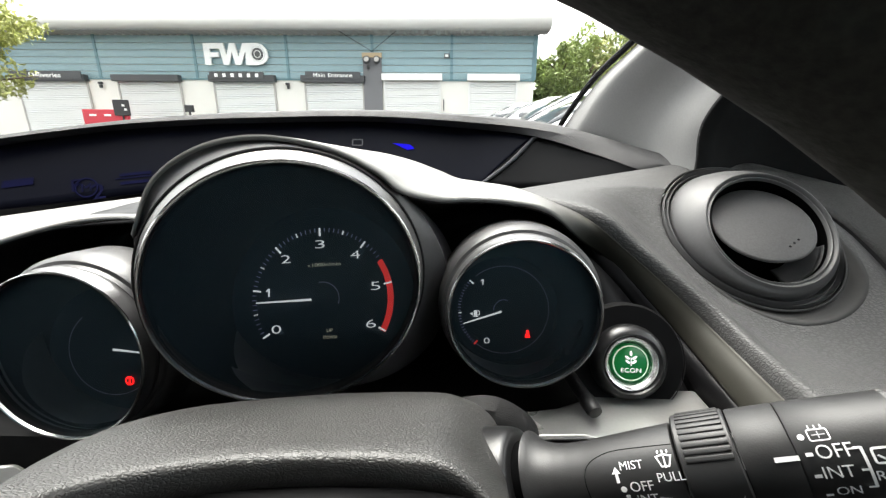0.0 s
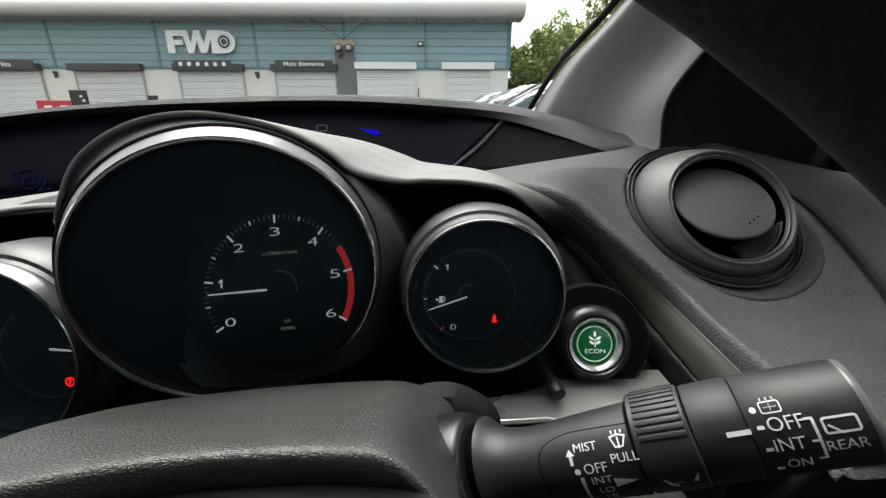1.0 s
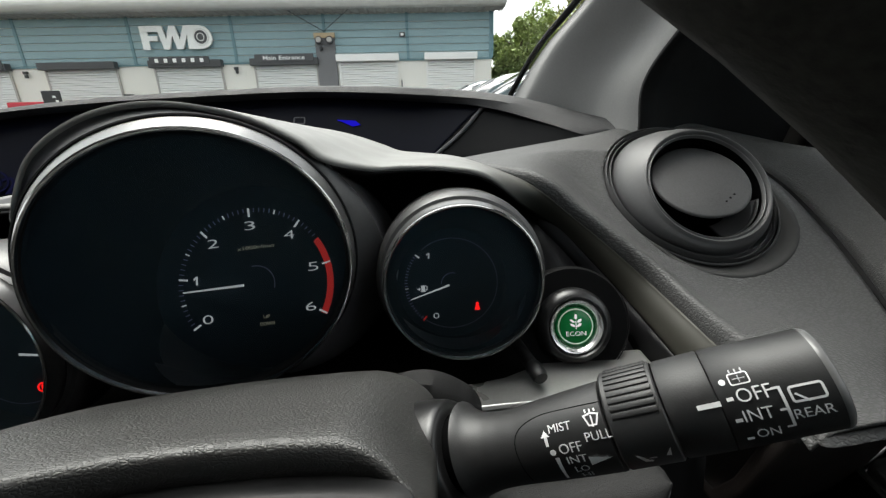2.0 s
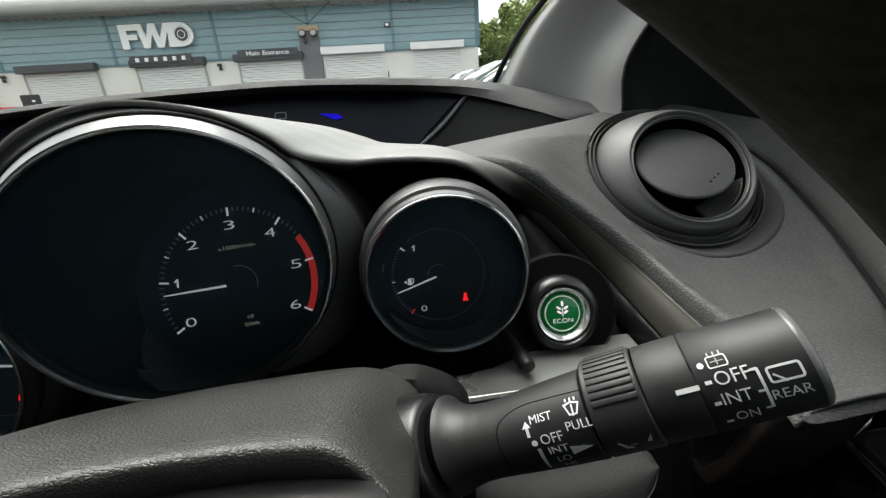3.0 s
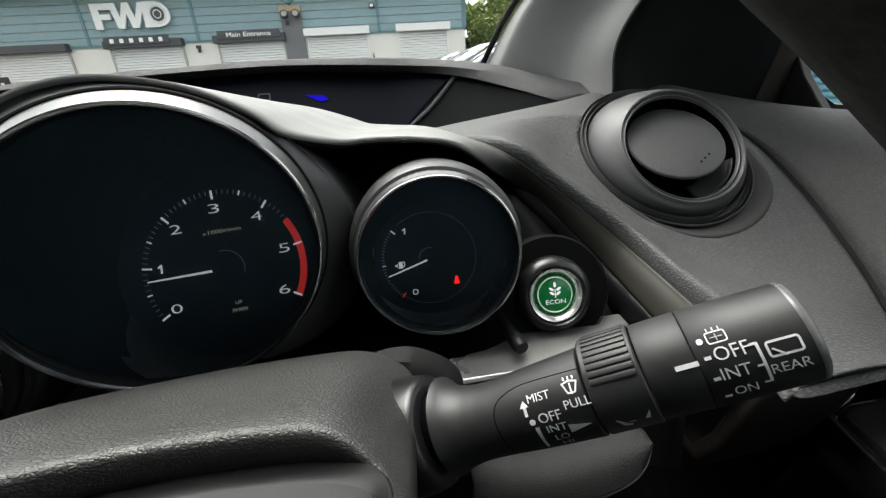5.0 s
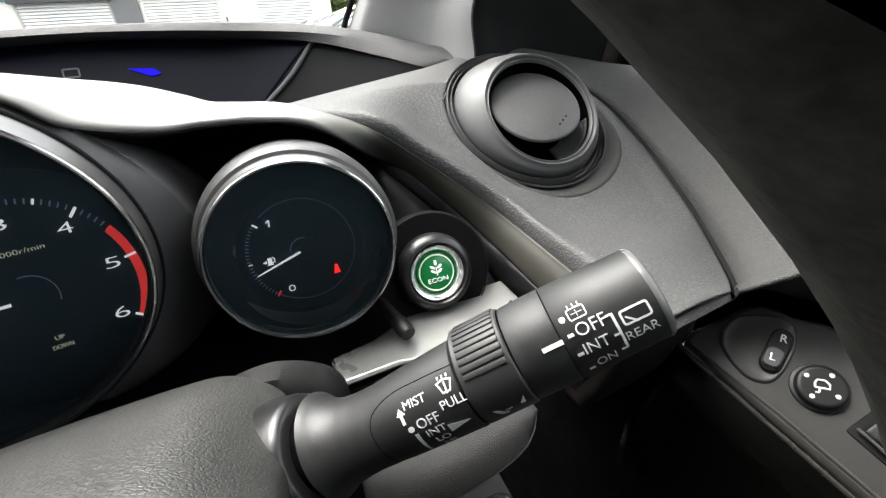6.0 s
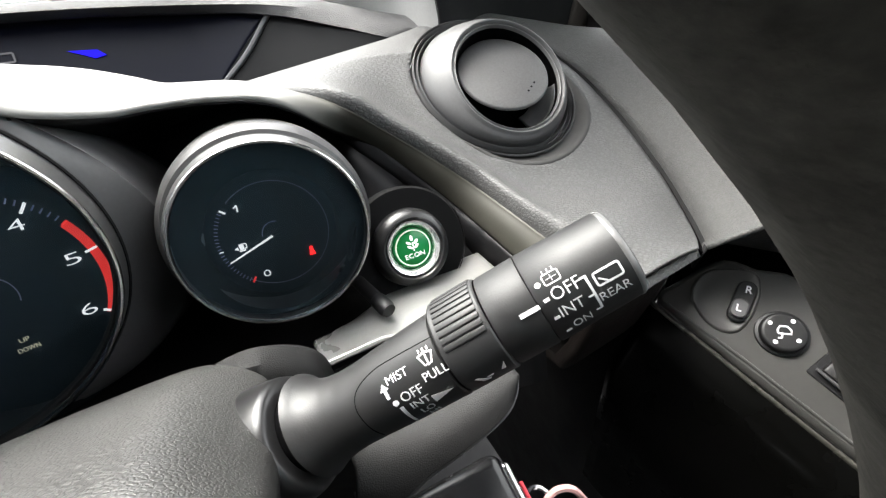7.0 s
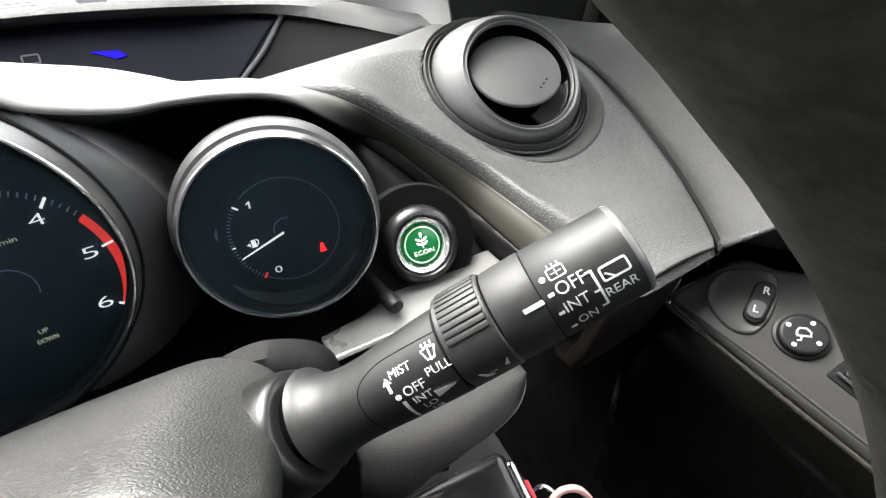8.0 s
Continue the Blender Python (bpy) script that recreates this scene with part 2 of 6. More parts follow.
STALK_SKIN = material("stalk_plastic", (0.0108, 0.0108, 0.0111), 0.52, grain=("fine", 0.0005, 0.00004), spec=0.5, vary=0.16)
RING_SKIN = material("stalk_ring_plastic", (0.018, 0.018, 0.0184), 0.50, grain=("fine", 0.0005, 0.00003), spec=0.5)
# paler than the rest of the stalk
TIP_EDGE = material("pale_stalk_edge", (0.10, 0.10, 0.10), 0.32, vary=0.2)
PILLAR = material("pillar_grey_fabric", (0.155, 0.155, 0.152), 0.75, grain=("fine", 0.0009, 0.00010), vary=0.10)
HEADLINER = material("headliner_fabric", (0.24, 0.235, 0.23), 0.9, grain=("fine", 0.001, 0.0001))
WHEEL_SKIN = material("wheel_leather", (0.034, 0.0325, 0.028), 0.7, grain=("fine", 0.004, 0.0005), scale=70, vary=0.6, spec=0.26)
WHITE_INK = material("white_print", (0.70, 0.70, 0.70), 0.5, vary=0.08)
GREY_INK = material("grey_print", (0.40, 0.40, 0.41), 0.5, vary=0.06)
LIT_WHITE = material("lit_dial_print", (0.80, 0.80, 0.80), 0.5, vary=0.05, glow=0.15)
LIT_DIM = material("dim_dial_print", (0.30, 0.30, 0.55), 0.5, vary=0.05, glow=0.012)
LIT_TAN = material("dial_caption_print", (0.75, 0.70, 0.50), 0.5, vary=0.05, glow=0.06)
LIT_RED = material("dial_red_print", (0.70, 0.035, 0.030), 0.5, vary=0.05, glow=0.12)
WARN_RED = material("warning_lamp_red", (1.0, 0.01, 0.01), 0.4, vary=0.02, glow=0.45)
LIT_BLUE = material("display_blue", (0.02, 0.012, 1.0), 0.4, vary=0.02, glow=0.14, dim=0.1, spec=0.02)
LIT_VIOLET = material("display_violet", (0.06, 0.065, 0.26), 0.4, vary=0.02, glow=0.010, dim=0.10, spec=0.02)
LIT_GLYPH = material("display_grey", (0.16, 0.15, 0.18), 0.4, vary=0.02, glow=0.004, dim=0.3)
RING_LINE = material("dial_ring_line", (0.30, 0.28, 0.42), 0.4, vary=0.05, glow=0.012)
ECON_GREEN = material("econ_green", (0.006, 0.16, 0.036), 0.25, vary=0.06, glow=0.015)
ECON_RING = material("econ_light_ring", (0.60, 0.80, 0.62), 0.3, vary=0.04, glow=0.05)
RED_TAG = material("red_key_tag", (0.55, 0.03, 0.05), 0.4)
PINK = material("pink_cord", (0.75, 0.42, 0.40), 0.6)
KEY_BLACK = material("key_black", (0.009, 0.009, 0.010), 0.24, vary=0.1)

ASPHALT = material("asphalt", (0.05, 0.05, 0.052), 0.9, grain=("fine", 0.03, 0.006), scale=0.7, vary=0.25)
CLADDING = material("teal_cladding", (0.235, 0.342, 0.368), 0.5, scale=0.5, vary=0.07, island=0.04)
CLAD_LINE = material("teal_trim", (0.115, 0.215, 0.24), 0.5, scale=1.0)
BLOCK = material("pale_block_wall", (0.78, 0.76, 0.70), 0.85, scale=0.7, vary=0.06, grain=("fine", 0.02, 0.003))
SHUTTER = material("roller_shutter_steel", (0.76, 0.76, 0.74), 0.5, scale=0.8, vary=0.06)
SHUTTER_PALE = material("roller_shutter_pale", (0.80, 0.795, 0.77), 0.5, scale=0.8, vary=0.05)
SIGN_DARK = material("sign_charcoal", (0.052, 0.054, 0.057), 0.5, scale=1.0)
SIGN_WHITE = material("sign_white", (0.84, 0.84, 0.82), 0.5, scale=1.0, vary=0.05)
ROOF = material("roof_fascia", (0.60, 0.59, 0.56), 0.55, scale=0.3, vary=0.08)
SOFFIT = material("soffit_grey", (0.42, 0.40, 0.37), 0.7, scale=0.6, vary=0.1)
PIER = material("grey_pier", (0.16, 0.16, 0.165), 0.7, scale=1.5, vary=0.12)
TAN = material("tan_cap", (0.45, 0.34, 0.20), 0.6, scale=2.0)
RED_PLASTIC = material("red_barrier_plastic", (0.55, 0.03, 0.05), 0.45, scale=2.0)
DARK_METAL = material("dark_metal", (0.03, 0.03, 0.032), 0.5, scale=3.0)
BARK = material("bark", (0.10, 0.075, 0.05), 0.9, scale=6, grain=("fine", 0.02, 0.01), vary=0.3)
LEAF = material("leaf_green", (0.28, 0.35, 0.11), 0.6, scale=0.6, vary=0.25, island=0.55)
LEAF_LIGHT = material("leaf_yellow_green", (0.32, 0.34, 0.10), 0.6, scale=0.6, vary=0.25, island=0.45)
CAR_WHITE = material("car_paint_white", (0.74, 0.75, 0.76), 0.25, scale=1.0, vary=0.03, coat=0.6)
CAR_SILVER = material("car_paint_silver", (0.45, 0.47, 0.48), 0.28, metal=0.5, scale=1.0, vary=0.03, coat=0.6)
CAR_GLASS = material("car_window", (0.04, 0.045, 0.05), 0.08, scale=1.0, rough_vary=0.02, spec=0.5)
TYRE = material("tyre", (0.02, 0.02, 0.02), 0.8, scale=8)
RIM = material("alloy", (0.5, 0.5, 0.5), 0.3, metal=1.0, scale=8)
MIRROR = material("mirror_glass", (0.46, 0.48, 0.50), 0.03, metal=1.0, vary=0.02, rough_vary=0.01)


def glass_material():
    m = bpy.data.materials.new("window_glass")
    m.use_nodes = True
    t = m.node_tree
    t.nodes.remove(t.nodes["Principled BSDF"])
    clear, gloss, mix = (t.nodes.new(k) for k in ("ShaderNodeBsdfTransparent", "ShaderNodeBsdfGlossy", "ShaderNodeMixShader"))
    clear.inputs[0].default_value = (0.965, 0.98, 0.975, 1)
    gloss.inputs["Roughness"].default_value = 0.02
    mix.inputs[0].default_value = 0.03
    t.links.new(clear.outputs[0], mix.inputs[1])
    t.links.new(gloss.outputs[0], mix.inputs[2])
    t.links.new(mix.outputs[0], t.nodes["Material Output"].inputs[0])
    return m


def smoked_lens():
    m = bpy.data.materials.new("smoked_lens")
    m.use_nodes = True
    t = m.node_tree
    t.nodes.remove(t.nodes["Principled BSDF"])
    clear, gloss, mix = (t.nodes.new(k) for k in ("ShaderNodeBsdfTransparent", "ShaderNodeBsdfGlossy", "ShaderNodeMixShader"))
    clear.inputs[0].default_value = (0.66, 0.70, 0.74, 1)
    # tinted rough gloss lays a bluish veil of haze over the dials
    gloss.inputs["Color"].default_value = (0.58, 0.84, 1.0, 1)
    gloss.inputs["Roughness"].default_value = 0.5
    mix.inputs[0].default_value = 0.048
    t.links.new(clear.outputs[0], mix.inputs[1])
    t.links.new(gloss.outputs[0], mix.inputs[2])
    t.links.new(mix.outputs[0], t.nodes["Material Output"].inputs[0])
    return m


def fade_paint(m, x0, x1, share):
    """Turns a paint dark olive from x0 to x1 along the dash, painting in the shade there."""
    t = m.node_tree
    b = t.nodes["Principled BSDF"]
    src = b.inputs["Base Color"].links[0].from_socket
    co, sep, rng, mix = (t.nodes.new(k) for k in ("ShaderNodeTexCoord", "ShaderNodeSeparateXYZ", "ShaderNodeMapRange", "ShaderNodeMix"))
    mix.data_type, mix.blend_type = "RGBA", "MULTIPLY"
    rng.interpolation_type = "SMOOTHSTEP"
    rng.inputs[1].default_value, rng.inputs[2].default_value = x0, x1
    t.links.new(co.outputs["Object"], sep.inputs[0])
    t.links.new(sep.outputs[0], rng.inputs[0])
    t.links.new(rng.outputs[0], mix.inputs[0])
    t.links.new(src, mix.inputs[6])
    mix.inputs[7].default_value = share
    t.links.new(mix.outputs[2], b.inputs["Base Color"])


# the ribbon's shade beside the pad is put into its colour
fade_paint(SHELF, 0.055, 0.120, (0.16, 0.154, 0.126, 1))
GLASS = glass_material()
LENS = smoked_lens()


# ---- outdoors: the yard, the unit, trees and parked cars ----
tagged(part("ground", box(240, 240, 0.2, (0, 40, -0.1)), ASPHALT, smooth=False), "grey asphalt yard of the industrial estate", "ground", kind="structure")

WALL_Y, X0, X1 = 17.0, -22.0, 2.75


def wall_box(x0, x1, z0, z1, front, depth=0.2, bevel=0.0):
    return box(x1 - x0, depth, z1 - z0, ((x0 + x1) / 2, WALL_Y - front + depth / 2, (z0 + z1) / 2), bevel)


def roller_shutter(unit, x0, x1, top, skin, box_skin, box0=None, box1=None):
    """A ribbed curtain in a steel frame, with its housing above."""
    curtain = []
    z = 0.02
    while z < top - 0.02:
        curtain += [(z, 0.050), (z + 0.006, -0.028), (z + 0.056, -0.010), (z + 0.062, 0.050)]
        z += 0.082
    rows = [[Vector((x0, WALL_Y - 0.03 + d, h)), Vector((x1, WALL_Y - 0.03 + d, h))] for h, d in curtain]
    sh = part("roller_shutter", loft(rows), skin, unit, smooth=False, thick=0.01)
    part("guide_rail", wall_box(x0 - 0.06, x0, 0, top, 0.07, 0.06), SOFFIT if skin is SHUTTER else skin, sh, smooth=False)
    part("guide_rail", wall_box(x1, x1 + 0.06, 0, top, 0.07, 0.06), SOFFIT if skin is SHUTTER else skin, sh, smooth=False)
    part("shutter_housing", wall_box(box0 or x0 - 0.12, box1 or x1 + 0.12, top, top + 0.24, 0.28, 0.28, 0.015), box_skin, sh, smooth=False)
    return sh


def industrial_unit():
    unit = thing("industrial_unit", "teal-clad industrial unit with closed roller shutters and white eaves", "building", pose(0, 0, 0))
    openings = ((-17.3, -14.55), (-13.25, -10.85), (-9.45, -7.15), (-5.9, -3.72), (-2.83, -0.80), (0.37, 2.07))
    edges = [X0] + [e for o in openings for e in o] + [X1]
    for a, b in zip(edges[::2], edges[1::2]):
        part("wall", wall_box(a, b, 0, 2.55, 0.0), BLOCK, unit, "pale painted block wall", smooth=False)
    part("wall", wall_box(X0, X1, 2.38, 4.1, -0.03, 0.17), BLOCK, unit, smooth=False)
    part("wall", box(0.2, 18, 4.1, (X1 - 0.1, WALL_Y + 9.2, 2.05)), CLAD_LINE, unit, "teal side wall", smooth=False)
    part("wall", box(0.2, 18, 4.1, (X0 + 0.1, WALL_Y + 9.2, 2.05)), CLAD_LINE, unit, "teal side wall", smooth=False)
    for i, (a, b) in enumerate(openings):
        pale = i >= 4
        roller_shutter(unit, a, b, 2.42 if not pale else 2.50, SHUTTER_PALE if pale else SHUTTER, SHUTTER_PALE if pale else SIGN_DARK)
    # a rounded fascia, its soffit and its end
    prof = [(16.95, 4.06), (16.25, 4.10), (16.08, 4.16), (15.98, 4.27), (15.96, 4.40), (16.02, 4.52), (16.15, 4.62), (16.4, 4.70), (18.0, 4.9)]
    part("roof", loft([[Vector((x, y, z)) for y, z in prof[1:]] for x in (X0 - 0.4, -10, X1 + 0.33)]), ROOF, unit, "pale rounded roof edge", thick=0.03)
    part("roof", box(X1 - X0 + 0.7, 16, 0.1, ((X0 + X1) / 2, 26.0, 4.92)), ROOF, unit, smooth=False)
    rows = []
    x = X0 - 0.4
    while x < X1 + 0.3:
        for dx, dz in ((0, 0), (0.05, 0.035), (0.16, 0.035), (0.21, 0)):
            rows.append([Vector((x + dx, 16.98, 4.06 + dz)), Vector((x + dx, 16.2, 4.09 + dz))])
        x += 0.3
    part("soffit", loft(rows), SOFFIT, unit, "brown-grey ribbed soffit", smooth=False, thick=0.01)
    cap = [Vector((X1 + 0.33, y, z)) for y, z in prof]
    bm = bmesh.new()
    bm.faces.new([bm.verts.new(v) for v in cap])
    part("roof_end", bm, ROOF, unit, smooth=False, thick=0.03)
    part("corner_trim", wall_box(X1 - 0.06, X1 + 0.05, 2.55, 4.1, 0.06, 0.3), CLAD_LINE, unit, smooth=False)
    part("drip_trim", wall_box(X0, X1, 2.50, 2.56, 0.05, 0.05), CLAD_LINE, unit, smooth=False)
    # the grey pier with its tan cap and two floodlights
    part("pier", wall_box(-3.66, -2.96, 0, 3.30, 0.10, 0.12), PIER, unit, "dark grey pier", smooth=False)
    part("pier_cap", wall_box(-3.68, -2.94, 3.30, 3.46, 0.14, 0.16), TAN, unit, "tan cap", smooth=False)
    for x in (-3.48, -3.10):
        lamp = part("floodlight", moved(lathe([(0.001, 0.12), (0.13, 0.10), (0.13, 0.0), (0.06, -0.05), (0.001, -0.05)], 20), pose(x, WALL_Y - 0.24, 3.18, 70, 0, 0)), DARK_METAL, unit)
        part("lens", moved(lathe([(0.001, 0.125), (0.085, 0.122), (0.10, 0.10)], 20), pose(x, WALL_Y - 0.24, 3.18, 70, 0, 0)), SOFFIT, lamp, "pale lens")
    part("sensor", box(0.10, 0.10, 0.14, (-3.45, WALL_Y - 0.18, 2.95), 0.02), DARK_METAL, unit)
    for x in (-13.98, -6.6):
        part("outside_light", box(0.14, 0.12, 0.10, (x, WALL_Y - 0.06, 2.36), 0.02), DARK_METAL, unit)
        part("outside_light", box(0.10, 0.08, 0.12, (x + 0.03, WALL_Y - 0.10, 2.24), 0.02), DARK_METAL, unit)
    part("alarm_box", box(0.20, 0.10, 0.16, (-0.52, WALL_Y - 0.10, 3.36), 0.02), DARK_METAL, unit, "dark alarm box")
    part("alarm_panel", box(0.12, 0.02, 0.09, (-0.52, WALL_Y - 0.16, 3.36), 0.01), SIGN_WHITE, unit)
    part("door_handle", tube([(-0.62, WALL_Y - 0.10, 1.45), (-0.62, WALL_Y - 0.10, 1.85)], 0.02), DARK_METAL, unit)
    # braces under the eave above the pier
    for x in (-4.3, -2.3):
        part("brace", tube([(x, 16.2, 4.05), (-3.3, 16.85, 3.5)], 0.012, 6), DARK_METAL, unit)
    return unit


unit = industrial_unit()


def sign(name, label, x, z, w, h, text, tw, th):
    s = thing(name, label, "sign", pose(x, WALL_Y - 0.30, z))
    part("board", box(w, 0.03, h, (0, 0, 0), 0.004), SIGN_DARK, s, smooth=False)
    words = text.split()
    for i, word in enumerate(words):
        share = tw * len(word) / max(len(text), 1)
        x = 0 if len(words) == 1 else (-tw / 2 + share / 2 if i == 0 else tw / 2 - share / 2)
        part("lettering", moved(letters(word, share, th, 0.012, 0.008), pose(x, -0.017, 0.0, 90, 0, 0)), SIGN_WHITE, s, "white letters", smooth=False)
    return s


sign("entrance_sign", "charcoal sign with white words Main Entrance over a shutter", -4.77, 2.66, 2.08, 0.25, "Main Entrance", 1.47, 0.14)
sign("deliveries_sign", "charcoal sign with white word Deliveries over a shutter", -15.9, 2.62, 2.85, 0.28, "Deliveries", 1.25, 0.17)
name_board = sign("name_board", "charcoal board with six white marks under the white emblem", -8.43, 2.64, 2.08, 0.24, "", 0, 0)
for i in range(6):
    part("mark", box(0.13, 0.02, 0.13, (-0.78 + 0.312 * i, -0.02, 0), 0.01), SIGN_WHITE, name_board, "white block", smooth=False)

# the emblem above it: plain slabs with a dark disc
emblem = thing("wall_emblem", "large white wall emblem of joined slabs with a dark ringed disc", "sign", pose(-8.43, WALL_Y - 0.10, 3.39))
for i, outline in enumerate(([(-1.22, -0.38), (-0.98, -0.38), (-0.98, 0.38), (-1.22, 0.38)], [(-0.982, 0.19), (-0.56, 0.19), (-0.62, 0.38), (-0.982, 0.38)], [(-0.982, -0.10), (-0.66, -0.10), (-0.66, 0.06), (-0.982, 0.06)],
                [(-0.64, 0.38), (-0.44, 0.38), (-0.30, -0.38), (-0.50, -0.38)], [(-0.20, 0.372), (-0.02, 0.372), (-0.30, -0.374), (-0.48, -0.374)], [(-0.20, 0.376), (0.0, 0.376), (0.17, -0.376), (-0.04, -0.376)], [(0.30, 0.368), (0.50, 0.368), (0.17, -0.370), (-0.02, -0.370)],
                [(0.40, 0.38), (0.82, 0.38), (1.02, 0.33), (1.16, 0.20), (1.22, 0.05), (1.22, -0.10), (1.16, -0.23), (1.02, -0.33), (0.82, -0.38), (0.36, -0.38)])):
    part("slab", moved(prism(outline, 0, 0.060 + 0.004 * i), pose(0, 0, 0, 90, 0, 0)), SIGN_WHITE, emblem, smooth=False)
disc = part("disc", moved(lathe([(0.001, 0.105), (0.20, 0.105), (0.22, 0.08)], 32), pose(0.84, 0, 0, 90, 0, 0)), SIGN_DARK, emblem, "dark disc")
part("ring", moved(lathe([(0.22, 0.085), (0.235, 0.105), (0.27, 0.105), (0.285, 0.08)], 32), pose(0.84, 0, 0, 90, 0, 0)), SHUTTER, emblem, "grey ring")
part("ring", moved(lathe([(0.10, 0.100), (0.11, 0.115), (0.13, 0.115), (0.14, 0.100)], 32), pose(0.84, 0, 0, 90, 0, 0)), SHUTTER, emblem, "grey ring")

# things that stand before the shutters
barrier = thing("road_barrier", "red plastic road barrier with two pale slots", "barrier", pose(-12.9, 15.6, 0))
prof = [(-0.22, 0), (0.22, 0), (0.16, 0.12), (0.07, 0.45), (0.06, 1.36), (-0.06, 1.36), (-0.07, 0.45), (-0.16, 0.12)]
part("body", moved(prism(prof, -0.85, 0.85), pose(0, 0, 0, 90, 0, 90)), RED_PLASTIC, barrier, smooth=False, bevel=0.02)
for x in (-0.45, 0.1):
    part("slot", box(0.26, 0.02, 0.07, (x, -0.075, 1.16), 0.008), SIGN_WHITE, barrier, "pale slot", smooth=False)
post = thing("notice_stand", "black metal notice stand with small white labels", "stand", pose(-12.2, 15.5, 0, 0, 0, 8))
part("pole", tube([(0, 0, 0), (0, 0, 1.2)], 0.03), DARK_METAL, post)
part("foot", box(0.4, 0.4, 0.03, (0, 0, 0.015)), DARK_METAL, post, smooth=False)
part("panel", box(0.55, 0.05, 0.55, (0, 0, 1.42), 0.02), DARK_METAL, post, smooth=False)
for x, z in ((0.08, 1.5), (0.14, 1.36)):
    part("label_plate", box(0.09, 0.01, 0.07, (x, -0.03, z)), SIGN_WHITE, post, smooth=False)
stand = thing("post_box", "small black box on a slim post by the shutter", "post", pose(-9.95, 15.9, 0))
part("pole", tube([(0, 0, 0), (0, 0, 1.35)], 0.04), DARK_METAL, stand)
part("box", box(0.30, 0.14, 0.24, (0, 0, 1.42), 0.02), DARK_METAL, stand, smooth=False)


def leaves(centre, size, count, leaf, seed, clumps):
    """Small folded leaves in uneven clumps."""
    rng = np.random.default_rng(seed)
    c = rng.normal(size=(clumps, 3))
    c /= np.linalg.norm(c, axis=1)[:, None]
    c *= rng.uniform(0.25, 1.0, (clumps, 1)) ** 0.5
    rad = rng.uniform(0.14, 0.34, clumps)
    k = rng.integers(0, clumps, count)
    d = rng.normal(size=(count, 3))
    d /= np.linalg.norm(d, axis=1)[:, None]
    p = (c[k] + d * (rad[k] * rng.uniform(0.35, 1.0, count) ** 0.6)[:, None]) * np.array(size) + np.array(centre)
    a = rng.normal(size=(count, 3))
    a /= np.linalg.norm(a, axis=1)[:, None]
    b = np.cross(a, rng.normal(size=(count, 3)))
    b /= np.linalg.norm(b, axis=1)[:, None]
    s = leaf * rng.uniform(0.6, 1.3, count)[:, None]
    n = np.cross(a, b)
    v = np.stack([p - a * s, p + b * s * 0.45 + n * s * 0.15, p + a * s, p - b * s * 0.45 + n * s * 0.15], 1).reshape(-1, 3)
    f = np.arange(count * 4).reshape(-1, 4)
    return v.tolist(), [], f.tolist()


def tree(label, at, height, crown, count, leaf, seed, skin, low=0.35, category="tree"):
    rng = random.Random(seed)
    t = thing("tree" if category == "tree" else "bush", label, category, pose(*at))
    top = height * 0.75
    bend = [(0, 0, 0), (0.05 * height * rng.uniform(-1, 1), 0.04 * height, top * 0.5), (0.06 * height * rng.uniform(-1, 1), 0, top)]
    part("trunk", tube(cr(bend, 8), [0.035 * height * (1 - 0.85 * i / 8) for i in range(9)], 8), BARK, t)
    for i in range(7):
        a, h = rng.uniform(0, 6.28), height * rng.uniform(low, 0.7)
        r = crown[0] * rng.uniform(0.5, 0.9)
        part("limb", tube(cr([(0, 0, h), (r * 0.5 * math.cos(a), r * 0.5 * math.sin(a), h + 0.1 * height), (r * math.cos(a), r * math.sin(a), h + 0.15 * height)], 5),
                          [0.012 * height * (1 - 0.15 * k) for k in range(6)], 6), BARK, t)
    part("crown", leaves((0, 0, height - crown[2]), crown, count, leaf, seed, 60), skin, t, smooth=False)
    return t


near_tree = tree("leafy tree with yellow-green leaves before the unit", (-12.3, 9.6, 0), 4.0, (2.8, 2.2, 0.75), 13000, 0.065, 3, LEAF_LIGHT)
part("lower_crown", leaves((-0.1, 0, 1.75), (1.95, 1.8, 1.25), 11000, 0.065, 4, 60), LEAF_LIGHT, near_tree, smooth=False)
tree("tall leafy green tree beside the car park", (8.9, 17.5, 0), 9.0, (3.3, 3.0, 3.8), 26000, 0.11, 5, LEAF_LIGHT)
tree("tall leafy green tree at the end of the hedge", (13.5, 19.0, 0), 9.5, (3.6, 3.2, 4.0), 20000, 0.12, 6, LEAF)
for i, (x, y, h, w) in enumerate(((4.9, 22.5, 4.7, 1.5), (6.6, 23.5, 5.2, 1.8), (8.6, 24.5, 5.4, 1.9), (11.0, 25.0, 5.8, 2.2), (14.0, 26.0, 6.5, 2.6))):
    tree("dense green bush in the hedge beyond the parked cars", (x, y, 0), h, (w, 1.5, h * 0.5), 18000, 0.11, 20 + i, LEAF, 0.15, "bush")


